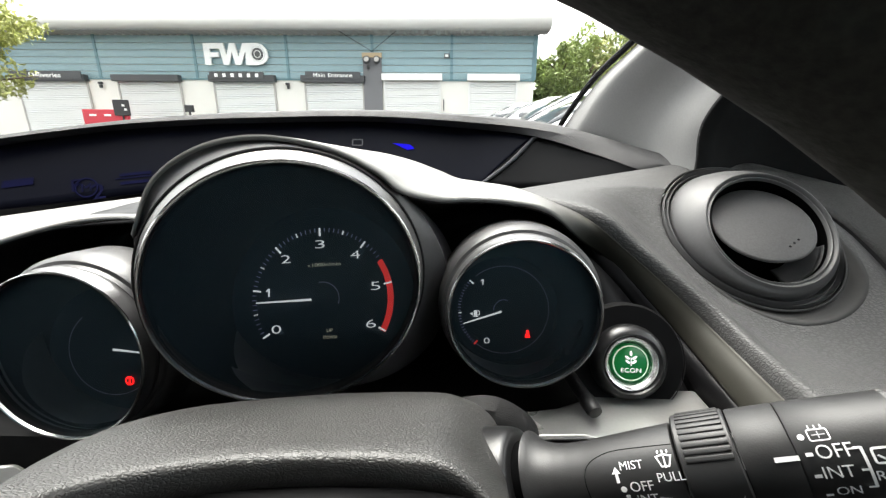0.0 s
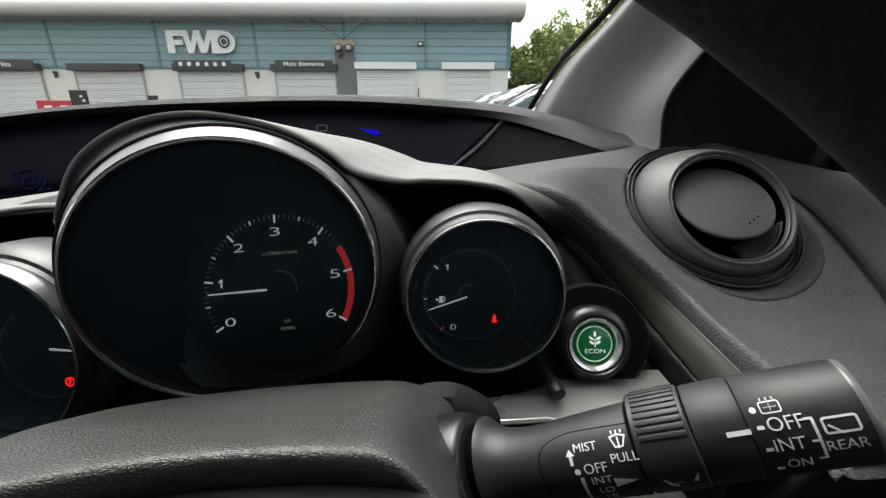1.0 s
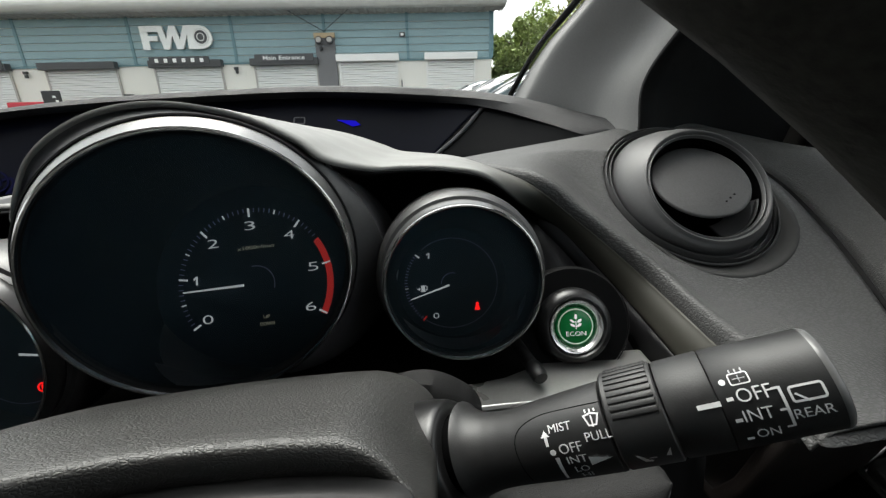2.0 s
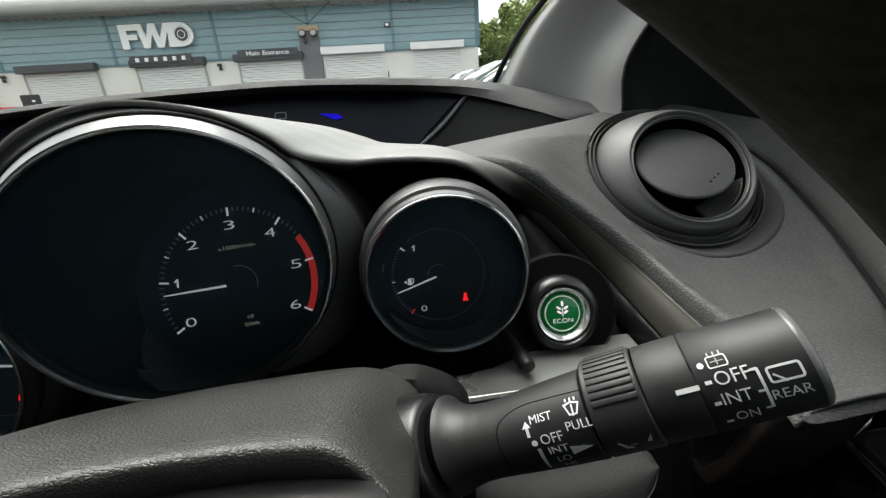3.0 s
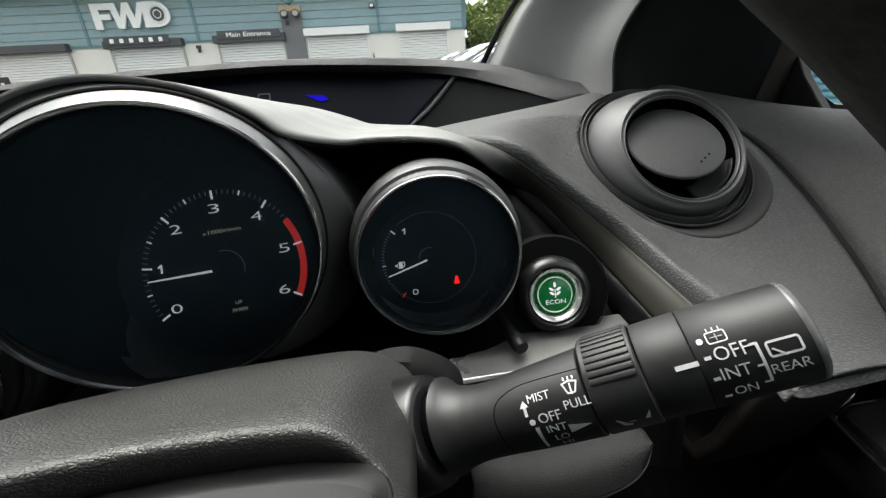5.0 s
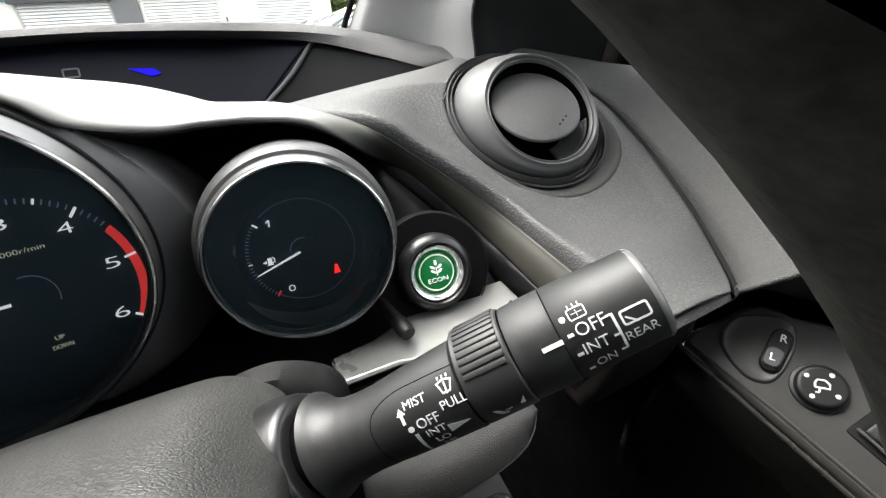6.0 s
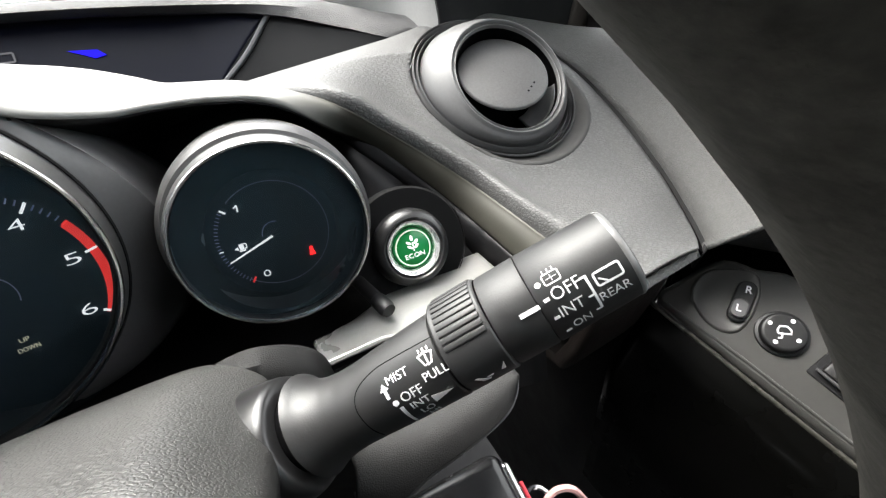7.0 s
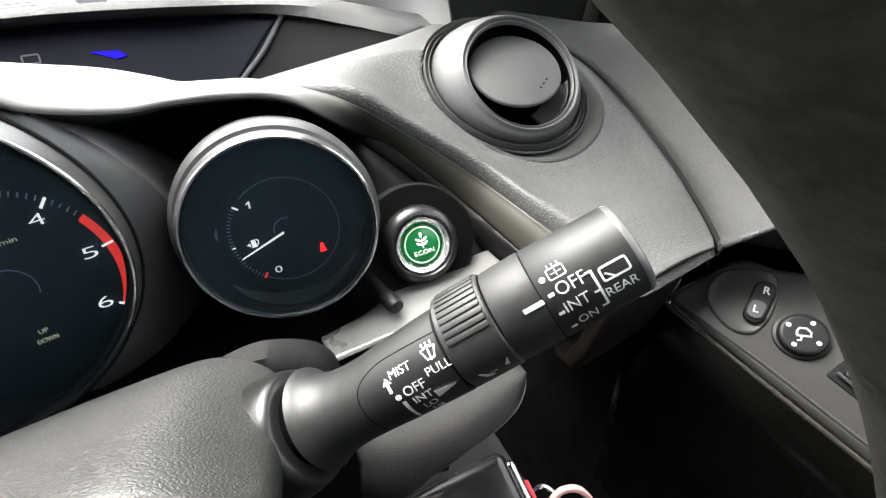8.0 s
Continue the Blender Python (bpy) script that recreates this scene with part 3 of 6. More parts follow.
def parked_car(label, at, paint, tall=1.0):
    """A hatchback with its nose towards -x."""
    c = thing("car", label, "car", at, group="cars parked in a row")
    h = tall
    side = [(-2.1, 0.30), (-2.15, 0.55), (-2.05, 0.72), (-1.2, 0.93), (-0.9, 0.97), (1.85, 1.0), (2.05, 0.9), (2.1, 0.5), (2.0, 0.3)]
    rows = []
    for y, k in ((-0.86, 0.96), (-0.89, 1.0), (0.89, 1.0), (0.86, 0.96)):
        rows.append([Vector((x, y, 0.3 + (z - 0.3) * (1 if k == 1 else k))) for x, z in side])
    body = loft(rows)
    body.verts.ensure_lookup_table()
    n = len(side)
    body.faces.new(body.verts[:n])
    body.faces.new(body.verts[-n:])
    body.faces.new([body.verts[0], body.verts[n], body.verts[2 * n], body.verts[3 * n], body.verts[4 * n - 1], body.verts[3 * n - 1], body.verts[2 * n - 1], body.verts[n - 1]])
    part("body", body, paint, c, bevel=0.04)
    # a rounded painted shell with glass set in it
    spine = [(-1.02, 0.93, 0.70), (-0.86, 1.03, 0.72), (-0.55, 1.20, 0.69), (-0.22, 1.345, 0.65), (0.05, 1.42, 0.63), (0.5, 1.455, 0.62), (1.0, 1.44, 0.61), (1.35, 1.39, 0.60), (1.62, 1.24, 0.62), (1.88, 0.99, 0.66)]

    def section(x, z, w, out=0.0):
        top, base = 0.93 + (z - 0.93) * h + out, 0.93
        rise = max(top - base, 0.01)
        pts = [(0.83, base), (0.83 - (0.83 - w) * 0.55, base + rise * 0.55), (w + 0.02, base + rise * 0.86), (w * 0.86, top - rise * 0.05), (w * 0.5, top - 0.004), (0, top)]
        pts = [(y + (out if y else 0), q) for y, q in pts]
        return [Vector((x, y, q)) for y, q in pts] + [Vector((x, -y, q)) for y, q in pts[-2::-1]]

    part("cabin_shell", loft([section(*p) for p in spine]), paint, c, thick=0.02)
    part("windscreen", loft([section(x, z, w, 0.016)[3:8] for x, z, w in spine[1:4]]), CAR_GLASS, c, "dark glass", thick=0.006)
    part("rear_window", loft([section(x, z, w, 0.016)[3:8] for x, z, w in spine[7:9]]), CAR_GLASS, c, "dark glass", thick=0.006)
    for pick in (slice(0, 3), slice(8, 11)):
        for a, b in ((2, 6), (5, 9)):
            rows = [section(x, z, w, 0.014)[pick] for x, z, w in spine[a:b - (1 if a == 2 else 0)]]
            part("side_window", loft(rows), CAR_GLASS, c, "dark glass", thick=0.006)
    for s in (-1, 1):
        part("door_mirror", box(0.16, 0.2, 0.13, (-0.62, s * 0.98, 1.02), 0.03), paint, c)
        for x in (-1.3, 1.25):
            wheel = part("wheel", moved(lathe([(0.20, -0.1), (0.30, -0.11), (0.32, -0.06), (0.32, 0.06), (0.30, 0.11), (0.20, 0.1)], 28), pose(x, s * 0.80, 0.32, 90, 0, 0)), TYRE, c)
            part("rim", moved(lathe([(0.001, 0.085), (0.06, 0.09), (0.19, 0.07), (0.205, 0.1)], 20), pose(x, s * 0.80, 0.32, 90 if s < 0 else -90, 0, 0)), RIM, wheel)
        part("headlight", box(0.22, 0.34, 0.14, (-1.99, s * 0.62, 0.70), 0.05), SIGN_WHITE, c, "clear headlight")
    return c


parked_car("silver hatchback parked in a row by the unit", pose(1.40, 11.2, 0), CAR_SILVER, 1.14)
parked_car("white hatchback parked in a row by the unit", pose(1.62, 8.7, 0), CAR_WHITE, 1.16)
parked_car("white hatchback parked in a row by the unit", pose(1.72, 6.5, 0), CAR_WHITE, 1.14)
parked_car("small white hatchback parked at the row's end", pose(1.62, 4.3, 0), CAR_WHITE, 1.02)

# the ribbed teal unit behind, that the door mirror shows
back = thing("ribbed_unit", "teal ribbed-clad unit across the yard behind", "building", pose(0, 0, 0))
rows = []
z = 0.9
while z < 7.0:
    for dz, d in ((0, 0), (0.05, 0.05), (0.12, 0.05), (0.17, 0)):
        rows.append([Vector((-14, -16 + d, z + dz)), Vector((26, -16 + d, z + dz))])
    z += 0.22
part("cladding", loft(rows), material("teal_ribbed_sheet", (0.10, 0.24, 0.30), 0.5, scale=0.5), back, smooth=False, thick=0.02)
part("wall", box(40, 12, 6.9, (6, -22.1, 3.45)), CLAD_LINE, back, smooth=False)
part("plinth", box(40, 0.2, 0.95, (6, -15.9, 0.475)), TAN, back, "tan plinth", smooth=False)

# ---- the dashboard ----
MID = -0.0521


def mirrored(points):
    return [(2 * MID - p[0], p[1], p[2]) for p in points]


# the edge of the hood round the large dial: pushed back from the camera to fit the view
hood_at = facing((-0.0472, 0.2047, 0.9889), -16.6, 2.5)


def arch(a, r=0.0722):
    """A point of the hood's edge, a degrees clockwise from the top; moved away from the camera's place over the top and
    beside the small dial, to fit its view.
    """
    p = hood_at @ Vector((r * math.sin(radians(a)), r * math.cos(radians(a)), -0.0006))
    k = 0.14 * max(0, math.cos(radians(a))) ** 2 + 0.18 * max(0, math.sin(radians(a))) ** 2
    # (0.038, 0.032, 1.057) is the camera's place; k slides the point along its sight line
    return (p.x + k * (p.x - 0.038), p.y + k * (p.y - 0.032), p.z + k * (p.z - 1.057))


dash = thing("dashboard", "dark grained car dashboard with a satin silver shelf over the dials", "dashboard", pose(0, 0, 0))
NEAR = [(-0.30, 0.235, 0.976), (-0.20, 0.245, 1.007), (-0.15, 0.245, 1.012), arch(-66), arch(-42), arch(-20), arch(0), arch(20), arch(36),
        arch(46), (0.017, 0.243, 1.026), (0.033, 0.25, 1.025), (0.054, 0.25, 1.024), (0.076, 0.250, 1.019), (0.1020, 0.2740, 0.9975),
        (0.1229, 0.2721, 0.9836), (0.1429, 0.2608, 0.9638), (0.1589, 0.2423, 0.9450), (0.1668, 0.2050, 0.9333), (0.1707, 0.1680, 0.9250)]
FAR = [(-0.39, 0.38, 0.978), (-0.30, 0.40, 0.990), (-0.22, 0.42, 1.000), (-0.16, 0.43, 1.012), (-0.13, 0.43, 1.022), (-0.10, 0.43, 1.031), (-0.075, 0.43, 1.036),
       (-0.05, 0.42, 1.0365), (-0.017, 0.40, 1.0315), (0.010, 0.385, 1.0240), (0.025, 0.37, 1.020), (0.042, 0.35, 1.020), (0.067, 0.32, 1.020), (0.092, 0.29, 1.014),
       (0.1112, 0.2724, 1.0071), (0.1307, 0.2658, 0.9923), (0.1506, 0.2571, 0.9772), (0.1698, 0.2399, 0.9614), (0.1790, 0.2014, 0.9508), (0.1845, 0.1660, 0.9435)]
# past the pad's tip the ribbon narrows, and the pad rolls down to meet it
ROLL = list(FAR)
for k, share in ((13, 0.96), (14, 0.88), (15, 0.82), (16, 0.78), (17, 0.76), (18, 0.76), (19, 0.76)):
    FAR[k] = tuple(Vector(NEAR[k]).lerp(Vector(FAR[k]), share))
near, far = cr(NEAR, 152), cr(FAR, 152)


def smooth_step(a, b, x):
    x = min(max((x - a) / (b - a), 0), 1)
    return x * x * (3 - 2 * x)


# one satin ribbon: a flat shelf over the dials that turns into a rounded strip beside the pad
lip = [p + Vector((0, 0.0005, -0.0018)) for p in near]
rows = [lip]
for k in range(15):
    u = k / 14
    rows.append([p.lerp(q, u) + Vector((-0.35, -0.55, 0.75)) * 0.0014 * math.sin(math.pi * min(u / 0.9, 1)) * smooth_step(8 * 11, 8 * 14, i) for i, (p, q) in enumerate(zip(near, far))])
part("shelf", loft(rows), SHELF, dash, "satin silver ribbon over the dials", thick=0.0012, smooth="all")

# the hollow round the dials, either side of the large one
WALL_IN = [(-0.02, 0.335, 0.985), (0.0, 0.335, 0.990), (0.02, 0.335, 1.000), (0.042, 0.334, 1.006), (0.063, 0.330, 1.008), (0.094, 0.312, 0.998), (0.113, 0.276, 0.982), (0.136, 0.264, 0.957),
           (0.150, 0.247, 0.938), (0.158, 0.235, 0.922), (0.168, 0.214, 0.897)]
FLOOR_IN = [(-0.02, 0.325, 0.89), (0.0, 0.325, 0.89), (0.02, 0.325, 0.89), (0.035, 0.324, 0.89), (0.05, 0.322, 0.89), (0.08, 0.300, 0.89), (0.10, 0.236, 0.89), (0.118, 0.216, 0.885),
            (0.130, 0.206, 0.885), (0.142, 0.20, 0.88), (0.155, 0.185, 0.88)]
LIP_R = NEAR[9:]
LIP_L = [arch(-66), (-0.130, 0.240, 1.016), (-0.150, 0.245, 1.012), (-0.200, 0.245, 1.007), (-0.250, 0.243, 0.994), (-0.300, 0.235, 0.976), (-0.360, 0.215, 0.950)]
for flip in (False, True):
    f = mirrored if flip else list
    a, b, c = cr(LIP_L if flip else LIP_R, 60), cr(f(WALL_IN), 60), cr(f(FLOOR_IN), 60)
    a = [p + Vector((0, 0.001, -0.0022)) for p in a]
    if flip:
        b, c = ([p + Vector((-0.02, max(0, 0.335 - p.y) * 0.8, 0)) for p in q] for q in (b, c))
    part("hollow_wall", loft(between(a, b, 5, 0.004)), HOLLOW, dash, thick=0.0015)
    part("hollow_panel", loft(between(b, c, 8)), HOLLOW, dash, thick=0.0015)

# display: hood above it, screen, and the plain end piece
HOOD_T = [(-0.60, 0.44, 1.025), (-0.42, 0.50, 1.054), (-0.321, 0.53, 1.066), (-0.205, 0.55, 1.072), (-0.075, 0.55, 1.074), (0.055, 0.53, 1.068), (0.141, 0.50, 1.058), (0.198, 0.46, 1.042), (0.226, 0.405, 1.0325), (0.243, 0.385, 1.0290), (0.262, 0.370, 1.0230), (0.290, 0.350, 1.0080)]
HOOD_B = [(-0.60, 0.44, 1.018), (-0.42, 0.50, 1.048), (-0.323, 0.53, 1.058), (-0.207, 0.55, 1.063), (-0.076, 0.55, 1.065), (0.055, 0.53, 1.057), (0.115, 0.50, 1.049), (0.165, 0.46, 1.034), (0.199, 0.424, 1.0235), (0.238, 0.388, 1.0265), (0.258, 0.368, 1.0205), (0.286, 0.348, 1.0060)]
top, bot = cr(HOOD_T, 96), cr(HOOD_B, 96)
back1 = [p + Vector((0.0, 0.06, 0.003)) for p in top]
back2 = [Vector((p.x * 1.15, 0.86, 0.97)) for p in top]
part("display_hood", loft([[p + Vector((0, 0.03, -0.002)) for p in bot], bot, [p.lerp(q, 0.5) + Vector((0, -0.006, 0)) for p, q in zip(bot, top)], top, back1, back2]), PAD_TOP, dash, "grained dark dash top", thick=0.002)
SCR_B = [(-0.60, 0.43, 0.955), (-0.42, 0.485, 0.972), (-0.32, 0.515, 0.982), (-0.20, 0.535, 0.988), (-0.09, 0.535, 0.992), (0.02, 0.525, 0.992), (0.07, 0.508, 0.992), (0.11, 0.486, 0.996), (0.155, 0.458, 1.004), (0.197, 0.429, 1.018)]
SCR_T = [(-0.60, 0.46, 1.018), (-0.42, 0.52, 1.05), (-0.32, 0.55, 1.06), (-0.20, 0.57, 1.065), (-0.09, 0.57, 1.066), (0.02, 0.56, 1.062), (0.07, 0.54, 1.056), (0.11, 0.515, 1.050), (0.155, 0.475, 1.037), (0.197, 0.428, 1.024)]
st, sb = cr(SCR_T, 90), cr(SCR_B, 90)

def screen_at(i, u):
    """A place on the display, i along it and u down it."""
    a = int(min(max(i, 0), 89.999))
    f = i - a
    return st[a].lerp(st[a + 1], f).lerp(sb[a].lerp(sb[a + 1], f), u)


def screen_sheet(i0, i1, n):
    """The display's skin between two slanted ends: i0 and i1 are (top, bottom)."""
    return loft([[screen_at((i0[0] + (i0[1] - i0[0]) * j / 8) * (1 - q / n) + (i1[0] + (i1[1] - i1[0]) * j / 8) * q / n, j / 8) for q in range(n + 1)] for j in range(9)])


part("screen", screen_sheet((0, 0), (70.5, 55), 70), SCREEN, dash, "dark glossy display screen", thick=0.001)
part("screen_end", screen_sheet((70.5, 55), (90, 90), 24), POD_DARK, dash, "plain black end of the display", thick=0.001)
part("screen_edge", tube([screen_at(70.5 - 15.5 * j / 12 + 1.6 * math.sin(math.pi * j / 12), j / 12) + Vector((0, -0.002, 0.0005)) for j in range(13)], 0.0024, 8), EDGE_GREY, dash)

# grained pad round the air vent
PAD_L = [(0.067, 0.323, 1.018), tuple(Vector(FAR[13]) + Vector((0, 0.002, -0.001)))] + [(p[0], p[1] + 0.0004, p[2] - 0.0008) for p in FAR[14:]] + [(0.1795, 0.1458, 0.9330)]
ROLL_L = [(0.067, 0.3235, 1.0182), (0.092, 0.292, 1.0135)] + [(p[0], p[1], p[2]) for p in ROLL[14:]] + [(0.1845, 0.1458, 0.9400)]
PAD_R = [(0.197, 0.425, 1.023), (0.228, 0.398, 1.030), (0.275, 0.36, 1.014), (0.292, 0.32, 0.997), (0.292, 0.27, 0.972), (0.280, 0.22, 0.950), (0.262, 0.185, 0.940), (0.243, 0.160, 0.938), (0.230, 0.149, 0.941)]
vent_m = facing((0.2185, 0.2981, 0.9996), 51, 5)
rim_m = facing((0.2196, 0.2843, 1.0037), 39.4, 0.4)
inv = vent_m.inverted()
PN, PM = 96, 132
pl, pr, pm = cr(PAD_L, PM), cr(PAD_R, PM), cr(ROLL_L, PM)


def step(a, b, x):
    x = min(max((x - a) / (b - a), 0), 1)
    return x * x * (3 - 2 * x)


rows = []
for j in range(PN + 1):
    u = max((j / PN - 0.12) / 0.88, 0) ** 1.4
    turn = min(j / PN / 0.12, 1)
    row = []
    for i, (e, p, q) in enumerate(zip(pl, pm, pr)):
        v = i / PM
        curl = (1 - step(0.0, 1.0, u)) * step(0.0, 0.30, v) * (1 - step(0.60, 1.0, v))
        w = e.lerp(p, turn).lerp(q, u) + Vector((0, -0.25, 1)) * (0.0095 * curl * math.sin(math.pi / 2 * turn) + 0.003 * math.sin(math.pi * u) * step(0.3, 0.6, v))
        loc = inv @ w
        d = math.hypot(loc.x, loc.y)
        fade = min(1, (u + 0.02) / 0.12, (1 - u) / 0.12)
        rise = -0.003 + 0.0030 * step(0.0600, 0.0670, d) * step(-0.01, 0.03, loc.x - loc.y)
        push = (rise - loc.z) * (1 - step(0.066, 0.128, d)) * fade
        loc.z += push if push < 0 else push * (1 - step(-0.01, 0.03, loc.y))
        row.append(vent_m @ loc)
    rows.append(row)
# the fold along the ribbon is soft
for k in range(40):
    for j in range(3, 40):
        rows[j] = [p.lerp((a + b) * 0.5, 0.8) for a, p, b in zip(rows[j - 1], rows[j], rows[j + 1])]
pad = loft(rows)
from_pad = BVHTree.FromBMesh(pad)


def dish_radius(a):
    """The oval seat round the vent: how far it reaches at angle a (radians, in the vent's plane)."""
    return 0.0556 + 0.0098 * math.exp(-((a + 1.22) / 0.95) ** 4)


def pad_height(x, y):
    """The pad's height over the vent's plane."""
    hit = from_pad.ray_cast(vent_m @ Vector((x, y, 0.08)), -vent_m.col[2].to_3d())[0]
    return (inv @ hit).z if hit else -0.003


seat_rows = []
for k, (f, drop) in enumerate(((1.075, -0.0020), (1.05, 0.0007), (1.01, 0.0008), (0.975, -0.0008), (0.93, -0.0018), (0.90, -0.0021), (0.86, -0.0024))):
    row = []
    for i in range(65):
        a = -2.75 + 3.05 * i / 64
        r = max(dish_radius(a) * f, 0.0560 + 0.0004 * (6 - k))
        x, y = r * math.cos(a), r * math.sin(a)
        fade = min(1, i / 10, (64 - i) / 10)
        row.append(vent_m @ Vector((x, y, pad_height(x, y) + drop * fade + 0.0003)))
    seat_rows.append(row)
for vert in pad.verts:
    loc = inv @ vert.co
    a, d = math.atan2(loc.y, loc.x), math.hypot(loc.x, loc.y)
    if -2.75 < a < 0.30 and d < 0.08:
        loc.z -= 0.0034 * (1 - step(dish_radius(a) + 0.0002, dish_radius(a) + 0.0022, d)) * min(1, (a + 2.75) / 0.4, (0.30 - a) / 0.4)
        vert.co = vent_m @ loc
hole = [f for f in pad.faces if math.hypot(*(inv @ f.calc_center_median()).xy) < 0.0548]
bmesh.ops.delete(pad, geom=hole, context="FACES")
for vert in pad.verts:
    loc = inv @ vert.co
    d = math.hypot(loc.x, loc.y)
    if d < 0.0572:
        loc.x, loc.y = loc.x * 0.0572 / d, loc.y * 0.0572 / d
        vert.co = vent_m @ loc
part("pad", pad, LEATHER, dash, "grained soft pad", thick=0.0015, smooth="all")
part("vent_seat", loft(seat_rows), SEAT_SKIN, dash, "smooth sunken seat round the vent", smooth="all")
turns = [2 * math.pi * k / 120 for k in range(121)]
part("pad_lip", loft([[vent_m @ Vector((r * math.cos(a), r * math.sin(a), h - 0.003)) for a in turns] for r, h in ((0.0585, -0.0002), (0.0577, 0.0007), (0.0570, 0.0004), (0.0568, -0.0010), (0.0568, -0.0120))]), SATIN_BLACK, dash, "dark lip round the vent", smooth="all")
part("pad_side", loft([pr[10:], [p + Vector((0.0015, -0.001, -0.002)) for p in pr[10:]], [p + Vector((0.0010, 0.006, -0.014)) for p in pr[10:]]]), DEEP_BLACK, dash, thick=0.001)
# pad's lower front and the dark knee panel under it
front_line = cr([(0.1838, 0.1540, 0.9408), (0.1831, 0.1458, 0.9393), (0.205, 0.1465, 0.9405), (0.230, 0.149, 0.941)], 24)
part("pad_front", loft([[p + Vector((0, 0.001, 0.0)) for p in front_line], [p + Vector((0, -0.0012, -0.003)) for p in front_line], [p + Vector((0, 0.012, -0.010)) for p in front_line]]), LEATHER, dash, thick=0.001)
part("knee_panel", loft([[p + Vector((0, 0.010, -0.008)) for p in front_line], [p + Vector((-0.001, 0.009, -0.012)) for p in front_line], [p + Vector((-0.004, 0.018, -0.050)) for p in front_line], [p + Vector((-0.006, 0.026, -0.066)) for p in front_line], [p + Vector((-0.006, 0.060, -0.072)) for p in front_line], [p + Vector((0, 0.20, -0.10)) for p in front_line], [p + Vector((0, 0.24, -0.40)) for p in front_line]]), KNEE, dash, "dark brown knee panel", thick=0.002)
low_l = cr([(-0.30, 0.20, 0.90), (-0.1, 0.20, 0.905), (0.05, 0.192, 0.915), (0.10, 0.185, 0.920), (0.155, 0.165, 0.93)], 30)
part("lower_dash", loft([[p + Vector((0, 0.138, -0.010)) for p in low_l], [p + Vector((0, 0.07, -0.012)) for p in low_l], [p + Vector((0, 0.012, -0.002)) for p in low_l], low_l, [p + Vector((0, -0.006, -0.04)) for p in low_l], [p + Vector((0, 0.02, -0.055)) for p in low_l], [p + Vector((0, 0.16, -0.08)) for p in low_l], [p + Vector((0, 0.20, -0.42)) for p in low_l]]), MATTE_BLACK, dash, thick=0.002)
# far side of the dash
part("dash_end", loft([[Vector((0.24, y, z)) for y in (0.175, 0.25, 0.40, 0.85)] for z in (0.935, 0.85, 0.5)]), MATTE_BLACK, dash, thick=0.003)
part("far_dash", loft([[Vector((x, 0.24, z)) for x in (-1.2, -0.9, -0.6, -0.30)] for z in (0.97, 0.9, 0.6)]), DOOR_SKIN, dash, thick=0.003)
part("far_dash_top", loft([[Vector((x, y, z)) for x in (-1.2, -0.9, -0.6)] for y, z in ((0.24, 0.97), (0.44, 1.02), (0.86, 0.97))]), PAD_TOP, dash, thick=0.003)

# silver plate below the small dial
plate = prism([(0.0597, 0.2070), (0.080, 0.2110), (0.0965, 0.2190), (0.110, 0.2270), (0.160, 0.230), (0.160, 0.176), (0.110, 0.184), (0.0886, 0.1905), (0.0617, 0.1888)], -0.003, 0.0)
part("lower_plate", moved(plate, pose(0, 0, 0.9233)), PLATE, dash, "satin silver plate", bevel=0.0015)

part("left_plate", moved(prism([(-0.0102, -0.008), (-0.0013, -0.0089), (0.0067, -0.0062), (0.0098, -0.0035), (0.0106, 0.0014), (0.0041, 0.0037), (-0.0006, 0.0058), (-0.0054, 0.0049), (-0.0116, 0.0028)], -0.045, 0.0), axes((-0.165, 0.162, 0.915), (1, 0, 0), (0.19, -0.137, 0.15))), PLATE, dash, "satin silver plate", bevel=0.0012)


# ---- dials ----
def dial_text(text, x, y, w, h, skin, parent, at, name="numeral"):
    if text == "1":
        bm = prism([(-0.16 * w, -h / 2), (0.22 * w, -h / 2), (0.32 * w, h / 2), (0.0, h / 2), (-0.62 * w, 0.22 * h), (-0.5 * w, 0.06 * h), (-0.06 * w, 0.25 * h)], 0, 0.0003)
    else:
        bm = letters(text, w, h, 0.0003, -0.014)
    return part(name, moved(bm, at @ pose(x, y, 0.0012)), skin, parent, smooth=False)


def spoke(a, r0, r1, w, at):
    """A flat bar along a radius, a degrees clockwise from the top."""
    m = at @ pose(0, 0, 0.0008, 0, 0, -a)
    return moved(box(w, r1 - r0, 0.0006, (0, (r0 + r1) / 2, 0)), m)


def band(a0, a1, r0, r1, at, n=24, h=0.0008):
    rows = []
    for r in (r0, r1):
        rows.append([at @ Vector((r * math.sin(radians(a)), r * math.cos(radians(a)), h)) for a in (a0 + (a1 - a0) * i / n for i in range(n + 1))])
    return loft(rows)


def bowl(ring_at, r0, dial_at, r1, n=72):
    rows = []
    for k in range(6):
        u = k / 5
        row = []
        for i in range(n):
            a = 2 * math.pi * i / n
            p = ring_at @ Vector((r0 * math.cos(a), r0 * math.sin(a), 0.002))
            q = dial_at @ Vector((r1 * math.cos(a), r1 * math.sin(a), 0))
            row.append(p.lerp(q, u))
        rows.append(row)
    return loft(rows, True)


